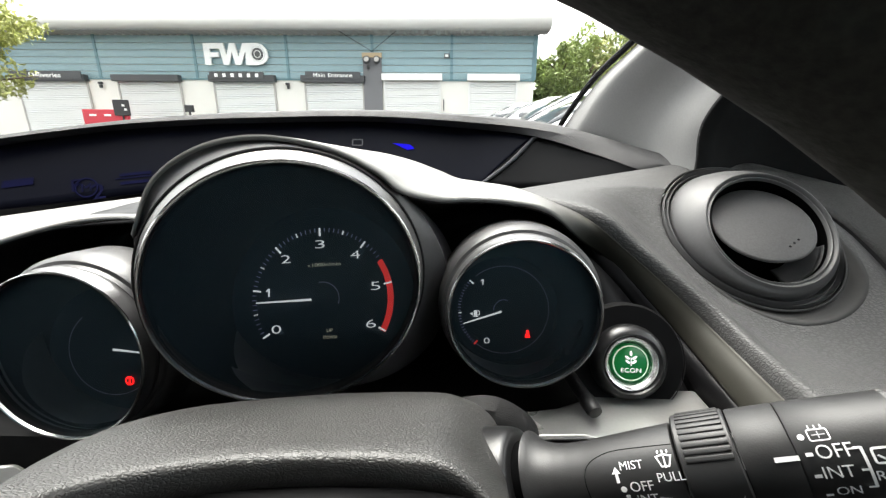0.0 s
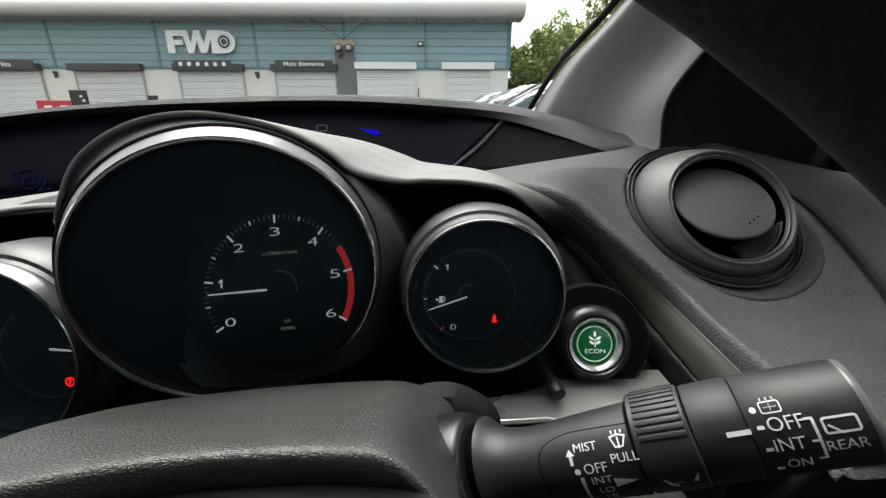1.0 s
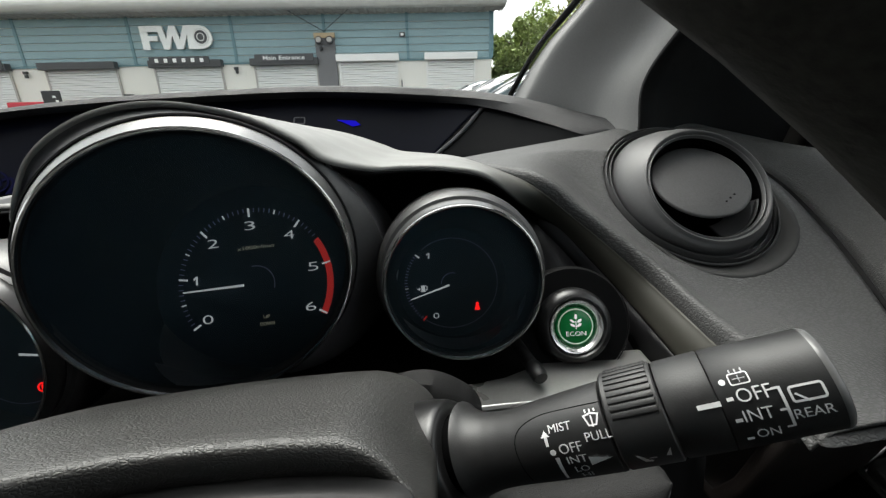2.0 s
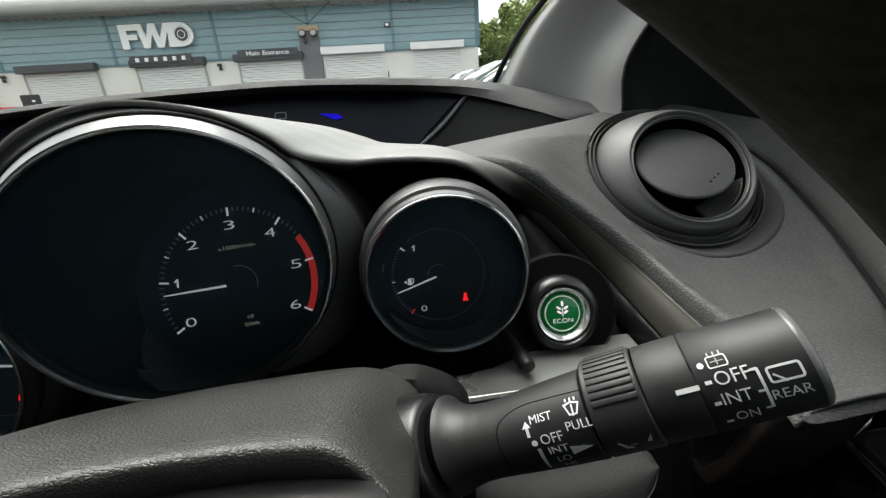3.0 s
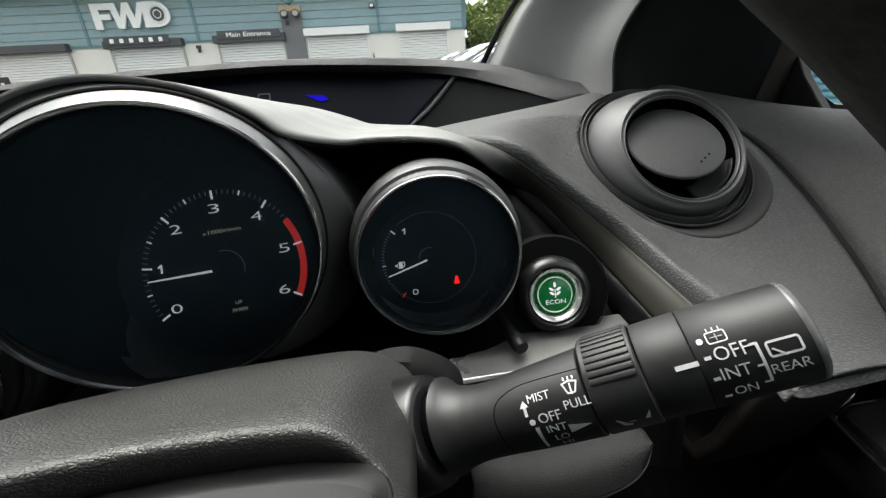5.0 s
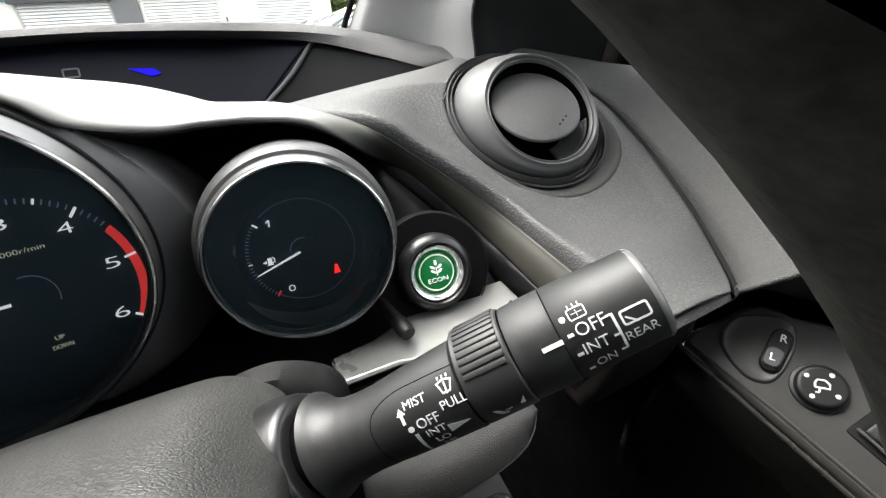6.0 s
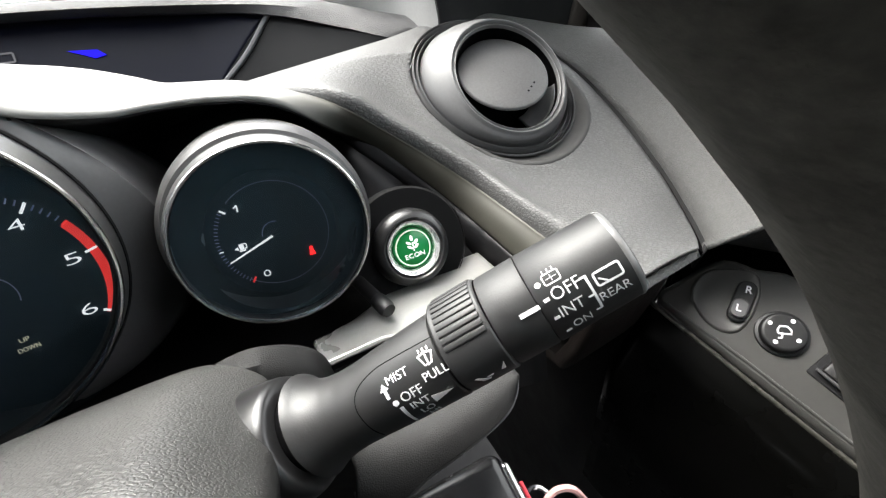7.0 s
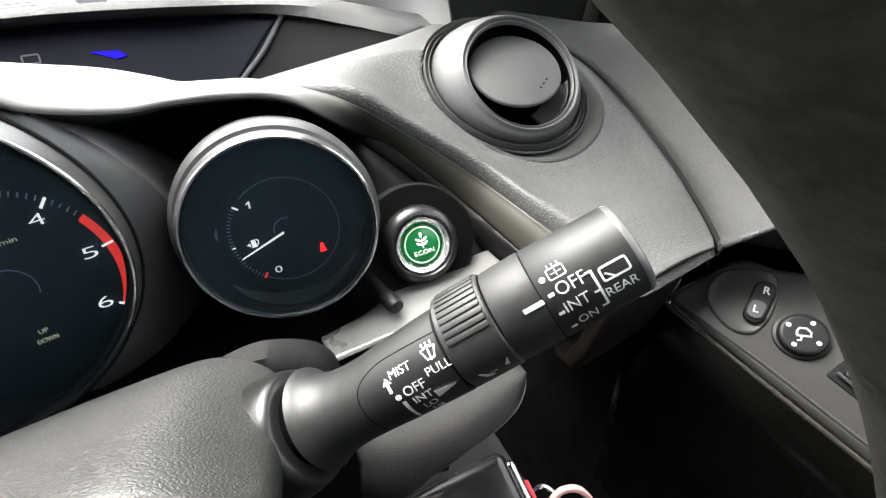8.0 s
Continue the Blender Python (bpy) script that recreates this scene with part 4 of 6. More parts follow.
def gauge_shell(name, label, at, r, dial_at, r_dial, pod, band_depth):
    g = thing(name, label, "gauge", pose(0, 0, 0))
    if pod:
        part("housing", moved(lathe(pod), at), POD, g)
    w = 0.0034 if r > 0.05 else 0.0017
    k = 0.918 if r > 0.05 else 0.945
    part("chrome_ring", moved(lathe([(r - w - 0.0012, 0.0030), (r - w - 0.0007, 0.0042), (r - w, 0.0044), (r - w + 0.0005, 0.0040), (r - w + 0.0005, 0.0030)], 96), at), CHROME, g, "thin satin chrome ring")
    part("bezel", moved(lathe([(r - w + 0.0004, 0.0032), (r - w + 0.0006, 0.0036), (r - 0.0003, -band_depth + 0.0006), (r, -band_depth), (r - 0.0006, -band_depth - 0.003)], 96), at), BEZEL, g, "dark satin bezel")
    part("inner_lip", moved(lathe([(r * k - 0.0002, -0.002), (r * k, 0.001), (r - w - 0.0010, 0.0032)], 96), at), SATIN_BLACK, g)
    part("bowl", bowl(at, r * k, dial_at, r_dial), BOWL, g, "black bowl")
    part("lens", moved(lathe([(0.0001, 0.0), (r * k * 0.5, 0.0), (r * k, 0.0)], 64), at), LENS, g, "smoked clear lens")
    part("dial_face", moved(lathe([(0.0001, 0), (r_dial * 0.5, 0), (r_dial, 0)], 64), dial_at), DIAL, g, "black dial face")
    return g


tach_at = facing((-0.0473, 0.1967, 0.9916), -3.5, 18)
tach_dial = facing((-0.0575, 0.2655, 0.9570), 21, 0, 5)
tach = gauge_shell("rev_counter", "large rev counter with chrome ring, white numerals and red band", tach_at, 0.0617, tach_dial, 0.058,
                   None, 0.0045)
# the hood grows from the tilted ring into its edge, and its shell runs back from there
rows = []
for share in (0.0, 0.12, 0.3, 0.5, 0.7, 0.88, 0.97, 1.0):
    row = []
    for i in range(96):
        d = Vector((math.sin(2 * math.pi * i / 96), math.cos(2 * math.pi * i / 96), 0))
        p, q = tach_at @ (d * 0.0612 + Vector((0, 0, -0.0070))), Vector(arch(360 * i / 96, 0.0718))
        row.append(p.lerp(q, share) + tach_at.to_3x3() @ (d * 0.0012 + Vector((0, 0, -0.007 * max(0, d.y + 0.1 - 0.5 * d.x)))) * math.sin(math.pi * share ** 0.7))
    rows.append(row)
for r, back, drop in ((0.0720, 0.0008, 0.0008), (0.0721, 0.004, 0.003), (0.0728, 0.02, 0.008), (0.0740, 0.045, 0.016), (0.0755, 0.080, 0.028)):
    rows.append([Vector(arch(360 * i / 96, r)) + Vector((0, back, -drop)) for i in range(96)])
part("seam", moved(lathe([(0.0613, -0.0050), (0.0620, -0.0042), (0.0627, -0.0046), (0.0627, -0.0065)], 96), tach_at), MATTE_BLACK, tach, "black seam behind the ring")
part("housing", loft(rows, True), HOOD_DARK, tach, "dark hood round the ring", smooth="all")
for i in range(7):
    a = -120 + 40 * i
    part("tick", spoke(a, 0.0398, 0.0448, 0.0010, tach_dial), LIT_WHITE, tach, smooth=False)
    nx, ny = 0.0345 * math.sin(radians(a)), 0.0345 * math.cos(radians(a))
    dial_text(str(i), nx, ny, 0.0026 if i == 1 else 0.0060, 0.0050, LIT_WHITE, tach, tach_dial)
    if i < 6:
        part("tick", spoke(a + 20, 0.0422, 0.0448, 0.0007, tach_dial), LIT_WHITE if i < 4 else LIT_RED, tach, smooth=False)
        for j in (4, 8, 12, 16, 24, 28, 32, 36):
            if i < 4 or (i == 4 and j < 20):
                part("tick", spoke(a + j, 0.0424, 0.0448, 0.0004, tach_dial), LIT_DIM, tach, smooth=False)
part("red_band", band(60, 121, 0.0412, 0.0450, tach_dial), LIT_RED, tach, "red band", smooth=False)
dial_text("x1000r/min", 0.002, 0.0215, 0.0210, 0.0022, LIT_TAN, tach, tach_dial, "caption")
dial_text("UP", 0.0038, -0.0198, 0.0036, 0.0020, LIT_TAN, tach, tach_dial, "caption")
dial_text("DOWN", 0.0038, -0.0240, 0.0080, 0.0020, LIT_TAN, tach, tach_dial, "caption")
needle = prism([(-0.0007, 0.006), (0.0007, 0.006), (0.0004, 0.0405), (-0.0004, 0.0405)], 0.004, 0.0048)
part("needle", moved(needle, tach_dial @ pose(0, 0, 0, 0, 0, 90)), LIT_WHITE, tach, "white needle", smooth=False)
part("hub_arc", band(-10, 110, 0.0103, 0.0108, tach_dial), RING_LINE, tach, smooth=False)

fuel_at = facing((0.0601, 0.2148, 0.9746), 8)
fuel_dial = facing((0.0592, 0.288, 0.942), 12)
SMALL_POD = [(0.0380, -0.006), (0.0389, -0.008), (0.0405, -0.0085), (0.0425, -0.012), (0.0432, -0.020), (0.0434, -0.036)]
fuel = gauge_shell("fuel_gauge", "round fuel gauge with chrome ring and red warning lamp", fuel_at, 0.0389, fuel_dial, 0.0365, SMALL_POD, 0.002)
part("ring_line", band(-40, 222, 0.0300, 0.0303, fuel_dial, 80), RING_LINE, fuel, smooth=False)
part("tick", spoke(-50, 0.0275, 0.0310, 0.0009, fuel_dial), LIT_WHITE, fuel, smooth=False)
part("tick", spoke(-95, 0.0290, 0.0310, 0.0006, fuel_dial), LIT_WHITE, fuel, smooth=False)
part("tick", spoke(-141, 0.0280, 0.0315, 0.0010, fuel_dial), LIT_RED, fuel, smooth=False)
for i in range(1, 24):
    part("tick", spoke(-50 - 91 * i / 24, 0.0294, 0.0314, 0.0003, fuel_dial), LIT_DIM, fuel, smooth=False)
dial_text("1", -0.0150, 0.0190, 0.0024, 0.0038, LIT_WHITE, fuel, fuel_dial)
dial_text("0", -0.0112, -0.0215, 0.0038, 0.0038, LIT_WHITE, fuel, fuel_dial)
needle = prism([(-0.0006, 0.002), (0.0006, 0.002), (0.0003, 0.029), (-0.0003, 0.029)], 0.003, 0.0036)
part("needle", moved(needle, fuel_dial @ pose(0, 0, 0, 0, 0, 109)), LIT_WHITE, fuel, "white needle", smooth=False)
pump = join(box(0.0024, 0.0034, 0.0004, (-0.0003, 0, 0.001)), box(0.0032, 0.0006, 0.0004, (-0.0003, -0.0022, 0.001)), moved(tube([(0.001, -0.0012, 0), (0.0022, -0.0012, 0), (0.0024, 0.001, 0), (0.0012, 0.0018, 0)], 0.0003, 5), pose(0, 0, 0.001)),
            prism([(-0.0022, 0.0004), (-0.0022, -0.0016), (-0.0042, -0.0006)], 0.0008, 0.0012))
part("pump_icon", moved(pump, fuel_dial @ pose(-0.0190, -0.0025, 0)), LIT_WHITE, fuel, smooth=False)
lamp = join(prism([(-0.0019, -0.0022), (0.0019, -0.0022), (0.0008, 0.0014), (-0.0008, 0.0014)], 0.0008, 0.0012), moved(lathe([(0.0001, 0.0012), (0.0010, 0.0012), (0.0010, 0.0008)], 12), pose(0, 0.0021, 0)))
part("warning_lamp", moved(lamp, fuel_dial @ pose(0.0165, -0.0165, 0)), WARN_RED, fuel, "glowing red lamp", smooth=False)
part("hub_arc", band(-90, 20, 0.0068, 0.0072, fuel_dial), LIT_DIM, fuel, smooth=False)

left_at = facing((-0.1625, 0.1969, 0.9546), 8)
left_dial = facing((-0.1754, 0.2362, 0.9332), 12)
temp = gauge_shell("temperature_gauge", "round gauge with chrome ring, white needle and red brake lamp", left_at, 0.0435, left_dial, 0.0385, [(r * 1.118, h) for r, h in SMALL_POD], 0.002)
part("ring_line", band(60, 320, 0.0260, 0.0263, left_dial, 80), RING_LINE, temp, smooth=False)
needle = prism([(-0.0006, 0.002), (0.0006, 0.002), (0.0003, 0.0225), (-0.0003, 0.0225)], 0.002, 0.0026)
part("needle", moved(needle, left_dial @ pose(0, 0.002, 0, 0, 0, -95)), LIT_WHITE, temp, "white needle", smooth=False)
lamp = join(moved(lathe([(0.0018, 0.001), (0.0020, 0.0013), (0.0026, 0.0013), (0.0028, 0.001)], 20), Matrix()), box(0.0008, 0.0026, 0.0004, (0, 0.0002, 0.0011)))
part("warning_lamp", moved(lamp, left_dial @ pose(0.0101, -0.0173, 0)), WARN_RED, temp, "glowing red lamp", smooth=False)

# trip knob under the fuel gauge
knob = thing("trip_knob", "short black reset knob under the fuel gauge", "knob", axes((0.086, 0.238, 0.9345), (1, 0, 0), (0.010, -0.040, -0.005)))
part("stem", lathe([(0.0034, 0.0), (0.0034, 0.030), (0.0036, 0.031)], 20), SATIN_BLACK, knob)
part("cap", lathe([(0.0036, 0.030), (0.0040, 0.031), (0.0040, 0.038), (0.0033, 0.040), (0.0001, 0.040)], 24), SATIN_BLACK, knob)

# ---- ECON button ----
econ = thing("econ_button", "round green ECON push button in a chrome ring", "button", facing((0.1193, 0.2237, 0.9431), 20))
part("base_plate", lathe([(0.0001, -0.004), (0.0300, -0.004), (0.0312, -0.006), (0.0312, -0.012)], 64), ECON_BASE, econ)
part("collar", lathe([(0.0204, -0.010), (0.0201, -0.0030), (0.0192, 0.0010), (0.0169, 0.0036), (0.0156, 0.0039), (0.0147, 0.0030), (0.0143, 0.0008)], 64), COLLAR, econ, "dark collar")
part("chrome_ring", lathe([(0.0142, -0.001), (0.0141, 0.0028), (0.0137, 0.0033), (0.0131, 0.0031), (0.0119, 0.0016), (0.0110, 0.0003), (0.0107, -0.0006), (0.0105, -0.002)], 64), BRIGHT, econ, "bright chrome ring")
# paler arc standing in for the highlight on the plate's lower right edge
part("base_line", lathe([(0.0306, -0.0041), (0.0309, -0.0037), (0.0313, -0.0042)], 40, arc=(radians(-120), radians(25))), SATIN_BLACK, econ)
part("cap", lathe([(0.0105, -0.001), (0.0103, 0.0003), (0.0090, 0.0010), (0.005, 0.0014), (0.0001, 0.0015)], 48), ECON_GREEN, econ, "green cap")
part("light_ring", lathe([(0.0087, 0.0011), (0.0089, 0.00145), (0.0092, 0.0012), (0.0094, 0.0009)], 48), ECON_RING, econ)
# lettering and sprig take the glowing print to brighten them
part("lettering", moved(letters("ECON", 0.0104, 0.0022, 0.0003, -0.014), pose(0, -0.0036, 0.0015)), LIT_WHITE, econ, smooth=False)
leaf = lambda a, x, y: moved(prism([(0.0014 * math.cos(2 * math.pi * i / 12), 0.00062 * math.sin(2 * math.pi * i / 12)) for i in range(12)], 0.0014, 0.0020), pose(x, y, 0, 0, 0, a))
sprig = join(leaf(35, 0.0017, 0.0008), leaf(-35, -0.0017, 0.0008), leaf(35, 0.0019, 0.0030), leaf(-35, -0.0019, 0.0030), leaf(90, 0, 0.0052), box(0.0004, 0.0044, 0.0003, (0, 0.0008, 0.0018)))
part("sprig_icon", sprig, LIT_WHITE, econ, smooth=False)

# ---- air vent ----
vent = thing("air_vent", "round black swivelling air vent set in the pad", "air vent", pose(0, 0, 0))
part("flange", moved(lathe([(0.0490, -0.0065), (0.0512, -0.0070), (0.0517, -0.0034), (0.0524, -0.0018), (0.0530, -0.0026), (0.0535, -0.0050), (0.0541, -0.0050), (0.0545, -0.0026), (0.0552, -0.0012), (0.0560, -0.0028), (0.0562, -0.030)], 96), vent_m), VENT_BLACK, vent)


def vent_circle(r, h, u, n=96):
    """A circle between the vent's foot (u = 0) and its rim (u = 1)."""
    ring = [(r * math.cos(2 * math.pi * i / n), r * math.sin(2 * math.pi * i / n), h) for i in range(n)]
    return [(vent_m @ Vector(p)).lerp(rim_m @ Vector(p), u) for p in ring]


part("barrel", loft([vent_circle(r, h, u) for r, h, u in ((0.0505, -0.008, 0), (0.0505, -0.003, 0), (0.0500, -0.0015, 0.05), (0.0474, 0, 0.35), (0.0440, 0, 0.70), (0.0414, -0.0004, 0.92), (0.0402, -0.0002, 0.98), (0.0394, 0.0005, 1), (0.0387, 0.0008, 1),
    (0.0379, 0.0003, 1), (0.0373, -0.0012, 1), (0.0369, -0.0012, 1), (0.0361, -0.0006, 1), (0.0355, -0.0010, 1), (0.0350, -0.0025, 1))], True), VENT_BLACK, vent)
# the throat's shade comes from its own colour
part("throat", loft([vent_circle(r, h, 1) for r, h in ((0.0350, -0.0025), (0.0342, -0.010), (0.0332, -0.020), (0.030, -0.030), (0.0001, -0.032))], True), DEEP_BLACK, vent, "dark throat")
part("rim_line", moved(lathe([(0.0357, -0.0006), (0.0360, -0.0002), (0.0364, -0.0006)], 96), rim_m), RIM_GREY, vent)
flap_m = facing((0.2184, 0.2905, 1.0045), 53, -9)
flap = part("flap", moved(lathe([(0.0290, -0.0016), (0.0296, -0.0006), (0.0291, 0.0004), (0.0282, 0.0008), (0.015, 0.0012), (0.0001, 0.0013)], 72), flap_m), FLAP_SKIN, vent, "flat round flap")
for i in range(3):
    part("dot", moved(lathe([(0.0001, 0.0004), (0.0006, 0.0003), (0.0007, 0)], 10), flap_m @ pose(0.0105 + 0.0030 * i, -0.0178 + 0.0028 * i, 0.0010)), DEEP_BLACK, flap)
part("vane", moved(lathe([(0.0352, -0.0050), (0.0345, -0.0085), (0.0300, -0.0120), (0.0230, -0.0150)], 24, arc=(radians(-80), radians(-15))), rim_m), VENT_BLACK, vent, "curved vane under the flap", thick=0.001)

# ---- steering column and stalk ----
column = thing("steering_column_cover", "dark grained steering column cover", "column cover", pose(0, 0, 0))


def top_z(y):
    return 0.969 + 0.387 * (0.15 - y)


EDGE = [(-0.062, 0.058), (-0.0665, 0.090), (-0.0750, 0.108), (-0.0790, 0.1225), (-0.0790, 0.1375), (-0.0690, 0.1540), (-0.0560, 0.1630), (-0.0440, 0.1690), (-0.0200, 0.1785), (0.0080, 0.1845), (0.0270, 0.1845), (0.0395, 0.1765), (0.0445, 0.1640), (0.0445, 0.1480), (0.0435, 0.1300), (0.0430, 0.1100), (0.0425, 0.0880), (0.041, 0.058)]
NEAR_E = [(-0.052, 0.046), (-0.056, 0.066), (-0.0565, 0.078), (-0.0540, 0.0870), (-0.0500, 0.0920), (-0.0440, 0.0965), (-0.0360, 0.1005), (-0.0270, 0.1037), (-0.0120, 0.1067), (0.0040, 0.1080), (0.0180, 0.1075), (0.0285, 0.1057), (0.0350, 0.1025), (0.0380, 0.0985), (0.0395, 0.0930), (0.0400, 0.0850), (0.0400, 0.0720), (0.039, 0.050)]
out2, in2 = cr([(x, y, 0) for x, y in EDGE], 102), cr([(x, y, 0) for x, y in NEAR_E], 102)
rows = []
for u, drop in ((0.0, -0.010), (0.004, -0.005), (0.010, -0.0020), (0.020, -0.0008), (0.045, -0.0002), (0.12, 0.0), (0.3, 0.0006), (0.5, 0.0006), (0.62, 0.0), (0.72, -0.0009), (0.82, -0.0025), (0.88, -0.0042), (0.93, -0.0066), (0.97, -0.0102), (1.0, -0.016)):
    row = []
    for a, b in zip(in2, out2):
        y = a.y + (b.y - a.y) * u
        side = smooth_step(0.030, 0.045, b.x)
        x = a.x + (b.x - a.x) * u
        fall = 0.022 * (max(x - 0.020, 0) / 0.025) ** 2 * (1 - 0.6 * smooth_step(0.145, 0.172, y))
        row.append(Vector((x, y, top_z(y) - fall + drop * (1 - 0.6 * side))))
    rows.append(row)
for tuck, low, deep in ((0.001, 0.025, 0.024), (0.008, 0.029, 0.040), (0.014, 0.040, 0.060)):
    rows.append([Vector((b.x - tuck * smooth_step(0.030, 0.045, b.x), b.y - 0.001, top_z(b.y) - low - (deep - low) * (1 - smooth_step(0.030, 0.045, b.x)))) for b in out2])
part("upper_cover", loft(rows), COLUMN, column, "grained upper cover", thick=0.001, smooth="all")
rows = [[Vector((a.x, a.y, top_z(a.y) - 0.009)) for a in in2], [Vector((a.x * 0.99, a.y - 0.006, top_z(a.y) - 0.010)) for a in in2],
        [Vector((a.x * 0.97, a.y - 0.008, top_z(a.y) - 0.006)) for a in in2], [Vector((a.x * 0.9, a.y - 0.03, top_z(a.y) - 0.004)) for a in in2], [Vector((a.x * 0.8, a.y - 0.05, top_z(a.y) - 0.02)) for a in in2]]
part("inner_collar", loft(rows), SATIN_BLACK, column, thick=0.001)
# behind it, a smaller raised lip
back_lip = cr([(0.030, 0.172, 0.9560), (0.0380, 0.172, 0.9572), (0.0452, 0.172, 0.9563), (0.0526, 0.172, 0.9525), (0.0580, 0.172, 0.9474), (0.0610, 0.172, 0.9405), (0.0616, 0.172, 0.9300), (0.0616, 0.170, 0.9150)], 36)
part("rear_lip", loft([[p + Vector((-0.004, -0.012, -0.012)) for p in back_lip], [p + Vector((-0.001, -0.006, -0.002)) for p in back_lip], back_lip, [p + Vector((0.002, 0.004, -0.004)) for p in back_lip], [p + Vector((0.003, 0.006, -0.02)) for p in back_lip]]), LOWER_GRAIN, column, thick=0.001)
# lower cover under the stalk
low_t = cr([(0.0605, 0.1345, 0.9271), (0.0660, 0.1372, 0.9271), (0.0753, 0.1387, 0.9268), (0.0878, 0.1389, 0.9268), (0.1014, 0.1394, 0.9286), (0.1131, 0.1394, 0.9307), (0.1205, 0.1389, 0.9316), (0.1235, 0.1385, 0.9308)], 49)
low_b = cr([(0.0578, 0.1279, 0.9229), (0.0686, 0.1242, 0.9189), (0.0814, 0.1267, 0.9196), (0.0946, 0.1279, 0.9209), (0.1064, 0.1291, 0.9230), (0.1146, 0.1309, 0.9252), (0.1198, 0.1340, 0.9274), (0.1230, 0.1375, 0.9296)], 49)
part("lower_cover", loft([[p + Vector((0, 0.016, -0.004)) for p in low_t], [p + Vector((0, 0.004, 0.0004)) for p in low_t]] + between(low_t, low_b, 5, 0.0016, (0, -0.5, 0.85)) + [[p + Vector((0, 0.0006, -0.0022)) for p in low_b], [p + Vector((0, 0.006, -0.0045)) for p in low_b]]), LOWER_GRAIN, column, "grained lower cover", thick=0.0008)
part("lower_edge", tube([p + Vector((0, -0.0002, -0.0010)) for p in low_b], 0.0005, 6), POD, column, "raised seam")
part("column_side", box(0.13, 0.10, 0.10, (-0.04, 0.11, 0.890), 0.02), MATTE_BLACK, column)

STALK_AT, STALK_D, STALK_W = Vector((0.110, 0.119, 0.981)), Vector((0.844, -0.2834, 0.4554)), Vector((-0.5257, -0.6055, 0.5975))
stalk = thing("wiper_stalk", "black wiper stalk with ribbed ring and white markings", "stalk", axes(STALK_AT, STALK_W, STALK_D))
RB, RK = 0.0127, 0.0121
# along the boot: how far it reaches above and below the stalk's axis
BOOT = [(-0.0655, 0.0100, 0.0100), (-0.0654, 0.0140, 0.0140), (-0.0650, 0.0147, 0.0147), (-0.0645, 0.0145, 0.0145), (-0.0632, 0.0131, 0.0138), (-0.0615, 0.0117, 0.0132), (-0.0595, 0.0106, 0.0127), (-0.0565, 0.0096, 0.0122), (-0.0520, 0.0091, 0.0120), (-0.0460, 0.0091, 0.0121),
        (-0.0390, 0.0097, 0.0124), (-0.0300, 0.0103, 0.0126), (-0.0208, 0.0108, 0.0127)]


def stalk_section(s):
    """Radius of the stalk at s along it, and its centre's offset."""
    if s > 0.0055:
        return 0.0121 - 0.0008 * (s - 0.0055) / 0.0225, 0.0
    if s > -0.0204:
        return (0.0126 if s < -0.006 else RK), 0.0
    for (s0, a0, b0), (s1, a1, b1) in zip(BOOT, BOOT[1:]):
        if s <= s1:
            k = min(max((s - s0) / (s1 - s0), 0), 1)
            a, b = a0 + (a1 - a0) * k, b0 + (b1 - b0) * k
            return (a + b) / 2, (b - a) / 2
    return 0.01175, 0.00095


rows = []
for s in [b[0] for b in BOOT[:7]] + [-0.0580 + 0.0372 * k / 36 for k in range(37)] + [-0.0204]:
    rad, off = stalk_section(min(s, -0.0205))
    rad -= 0.0005 if s > -0.0206 else 0
    rows.append([Vector((rad * math.cos(2 * math.pi * i / 72), off + rad * math.sin(2 * math.pi * i / 72), s)) for i in range(72)])
part("boot", loft(rows, True), STALK_SKIN, stalk, "smooth flared boot")
part("gap_ring", lathe([(0.0118, -0.0780), (0.0118, -0.0640)], 48), DEEP_BLACK, stalk)
part("collar", lathe([(0.0120, -0.0690), (0.0150, -0.0692), (0.0164, -0.0700), (0.0170, -0.0716), (0.0176, -0.0745), (0.0184, -0.0800), (0.0196, -0.0880), (0.0208, -0.0960)], 64), COLLAR, stalk, "glossy collar")
prof = [(0.0121, -0.0199), (0.0126, -0.0194), (0.0125, -0.0066), (0.0120, -0.0062)]
ring_bm = lathe(prof, 96)
part("ring", ring_bm, RING_SKIN, stalk, "ribbed grey ring")
for i in range(13):
    a = -98 + 8.2 * i
    part("rib", moved(box(0.0009, 0.0014, 0.0112, (0.01255, 0, -0.0128), 0.0003, 2), pose(0, 0, 0, 0, 0, a)), RING_SKIN, stalk)
part("barrel", lathe([(0.0119, -0.0058), (RK, -0.0052), (RK, 0.0050), (0.0119, 0.0054)], 56), STALK_SKIN, stalk)
part("tip", lathe([(0.0118, 0.0056), (0.0121, 0.0060), (0.0117, 0.0170), (0.0114, 0.0272), (0.0113, 0.0280), (0.0110, 0.0286), (0.0104, 0.0290), (0.006, 0.0294), (0.0001, 0.0295)], 72), STALK_SKIN, stalk, "smooth turning tip")
part("tip_line", lathe([(0.01145, 0.0272), (0.01150, 0.0277), (0.01128, 0.0283), (0.01095, 0.0287)], 72), TIP_EDGE, stalk, "pale edge line")


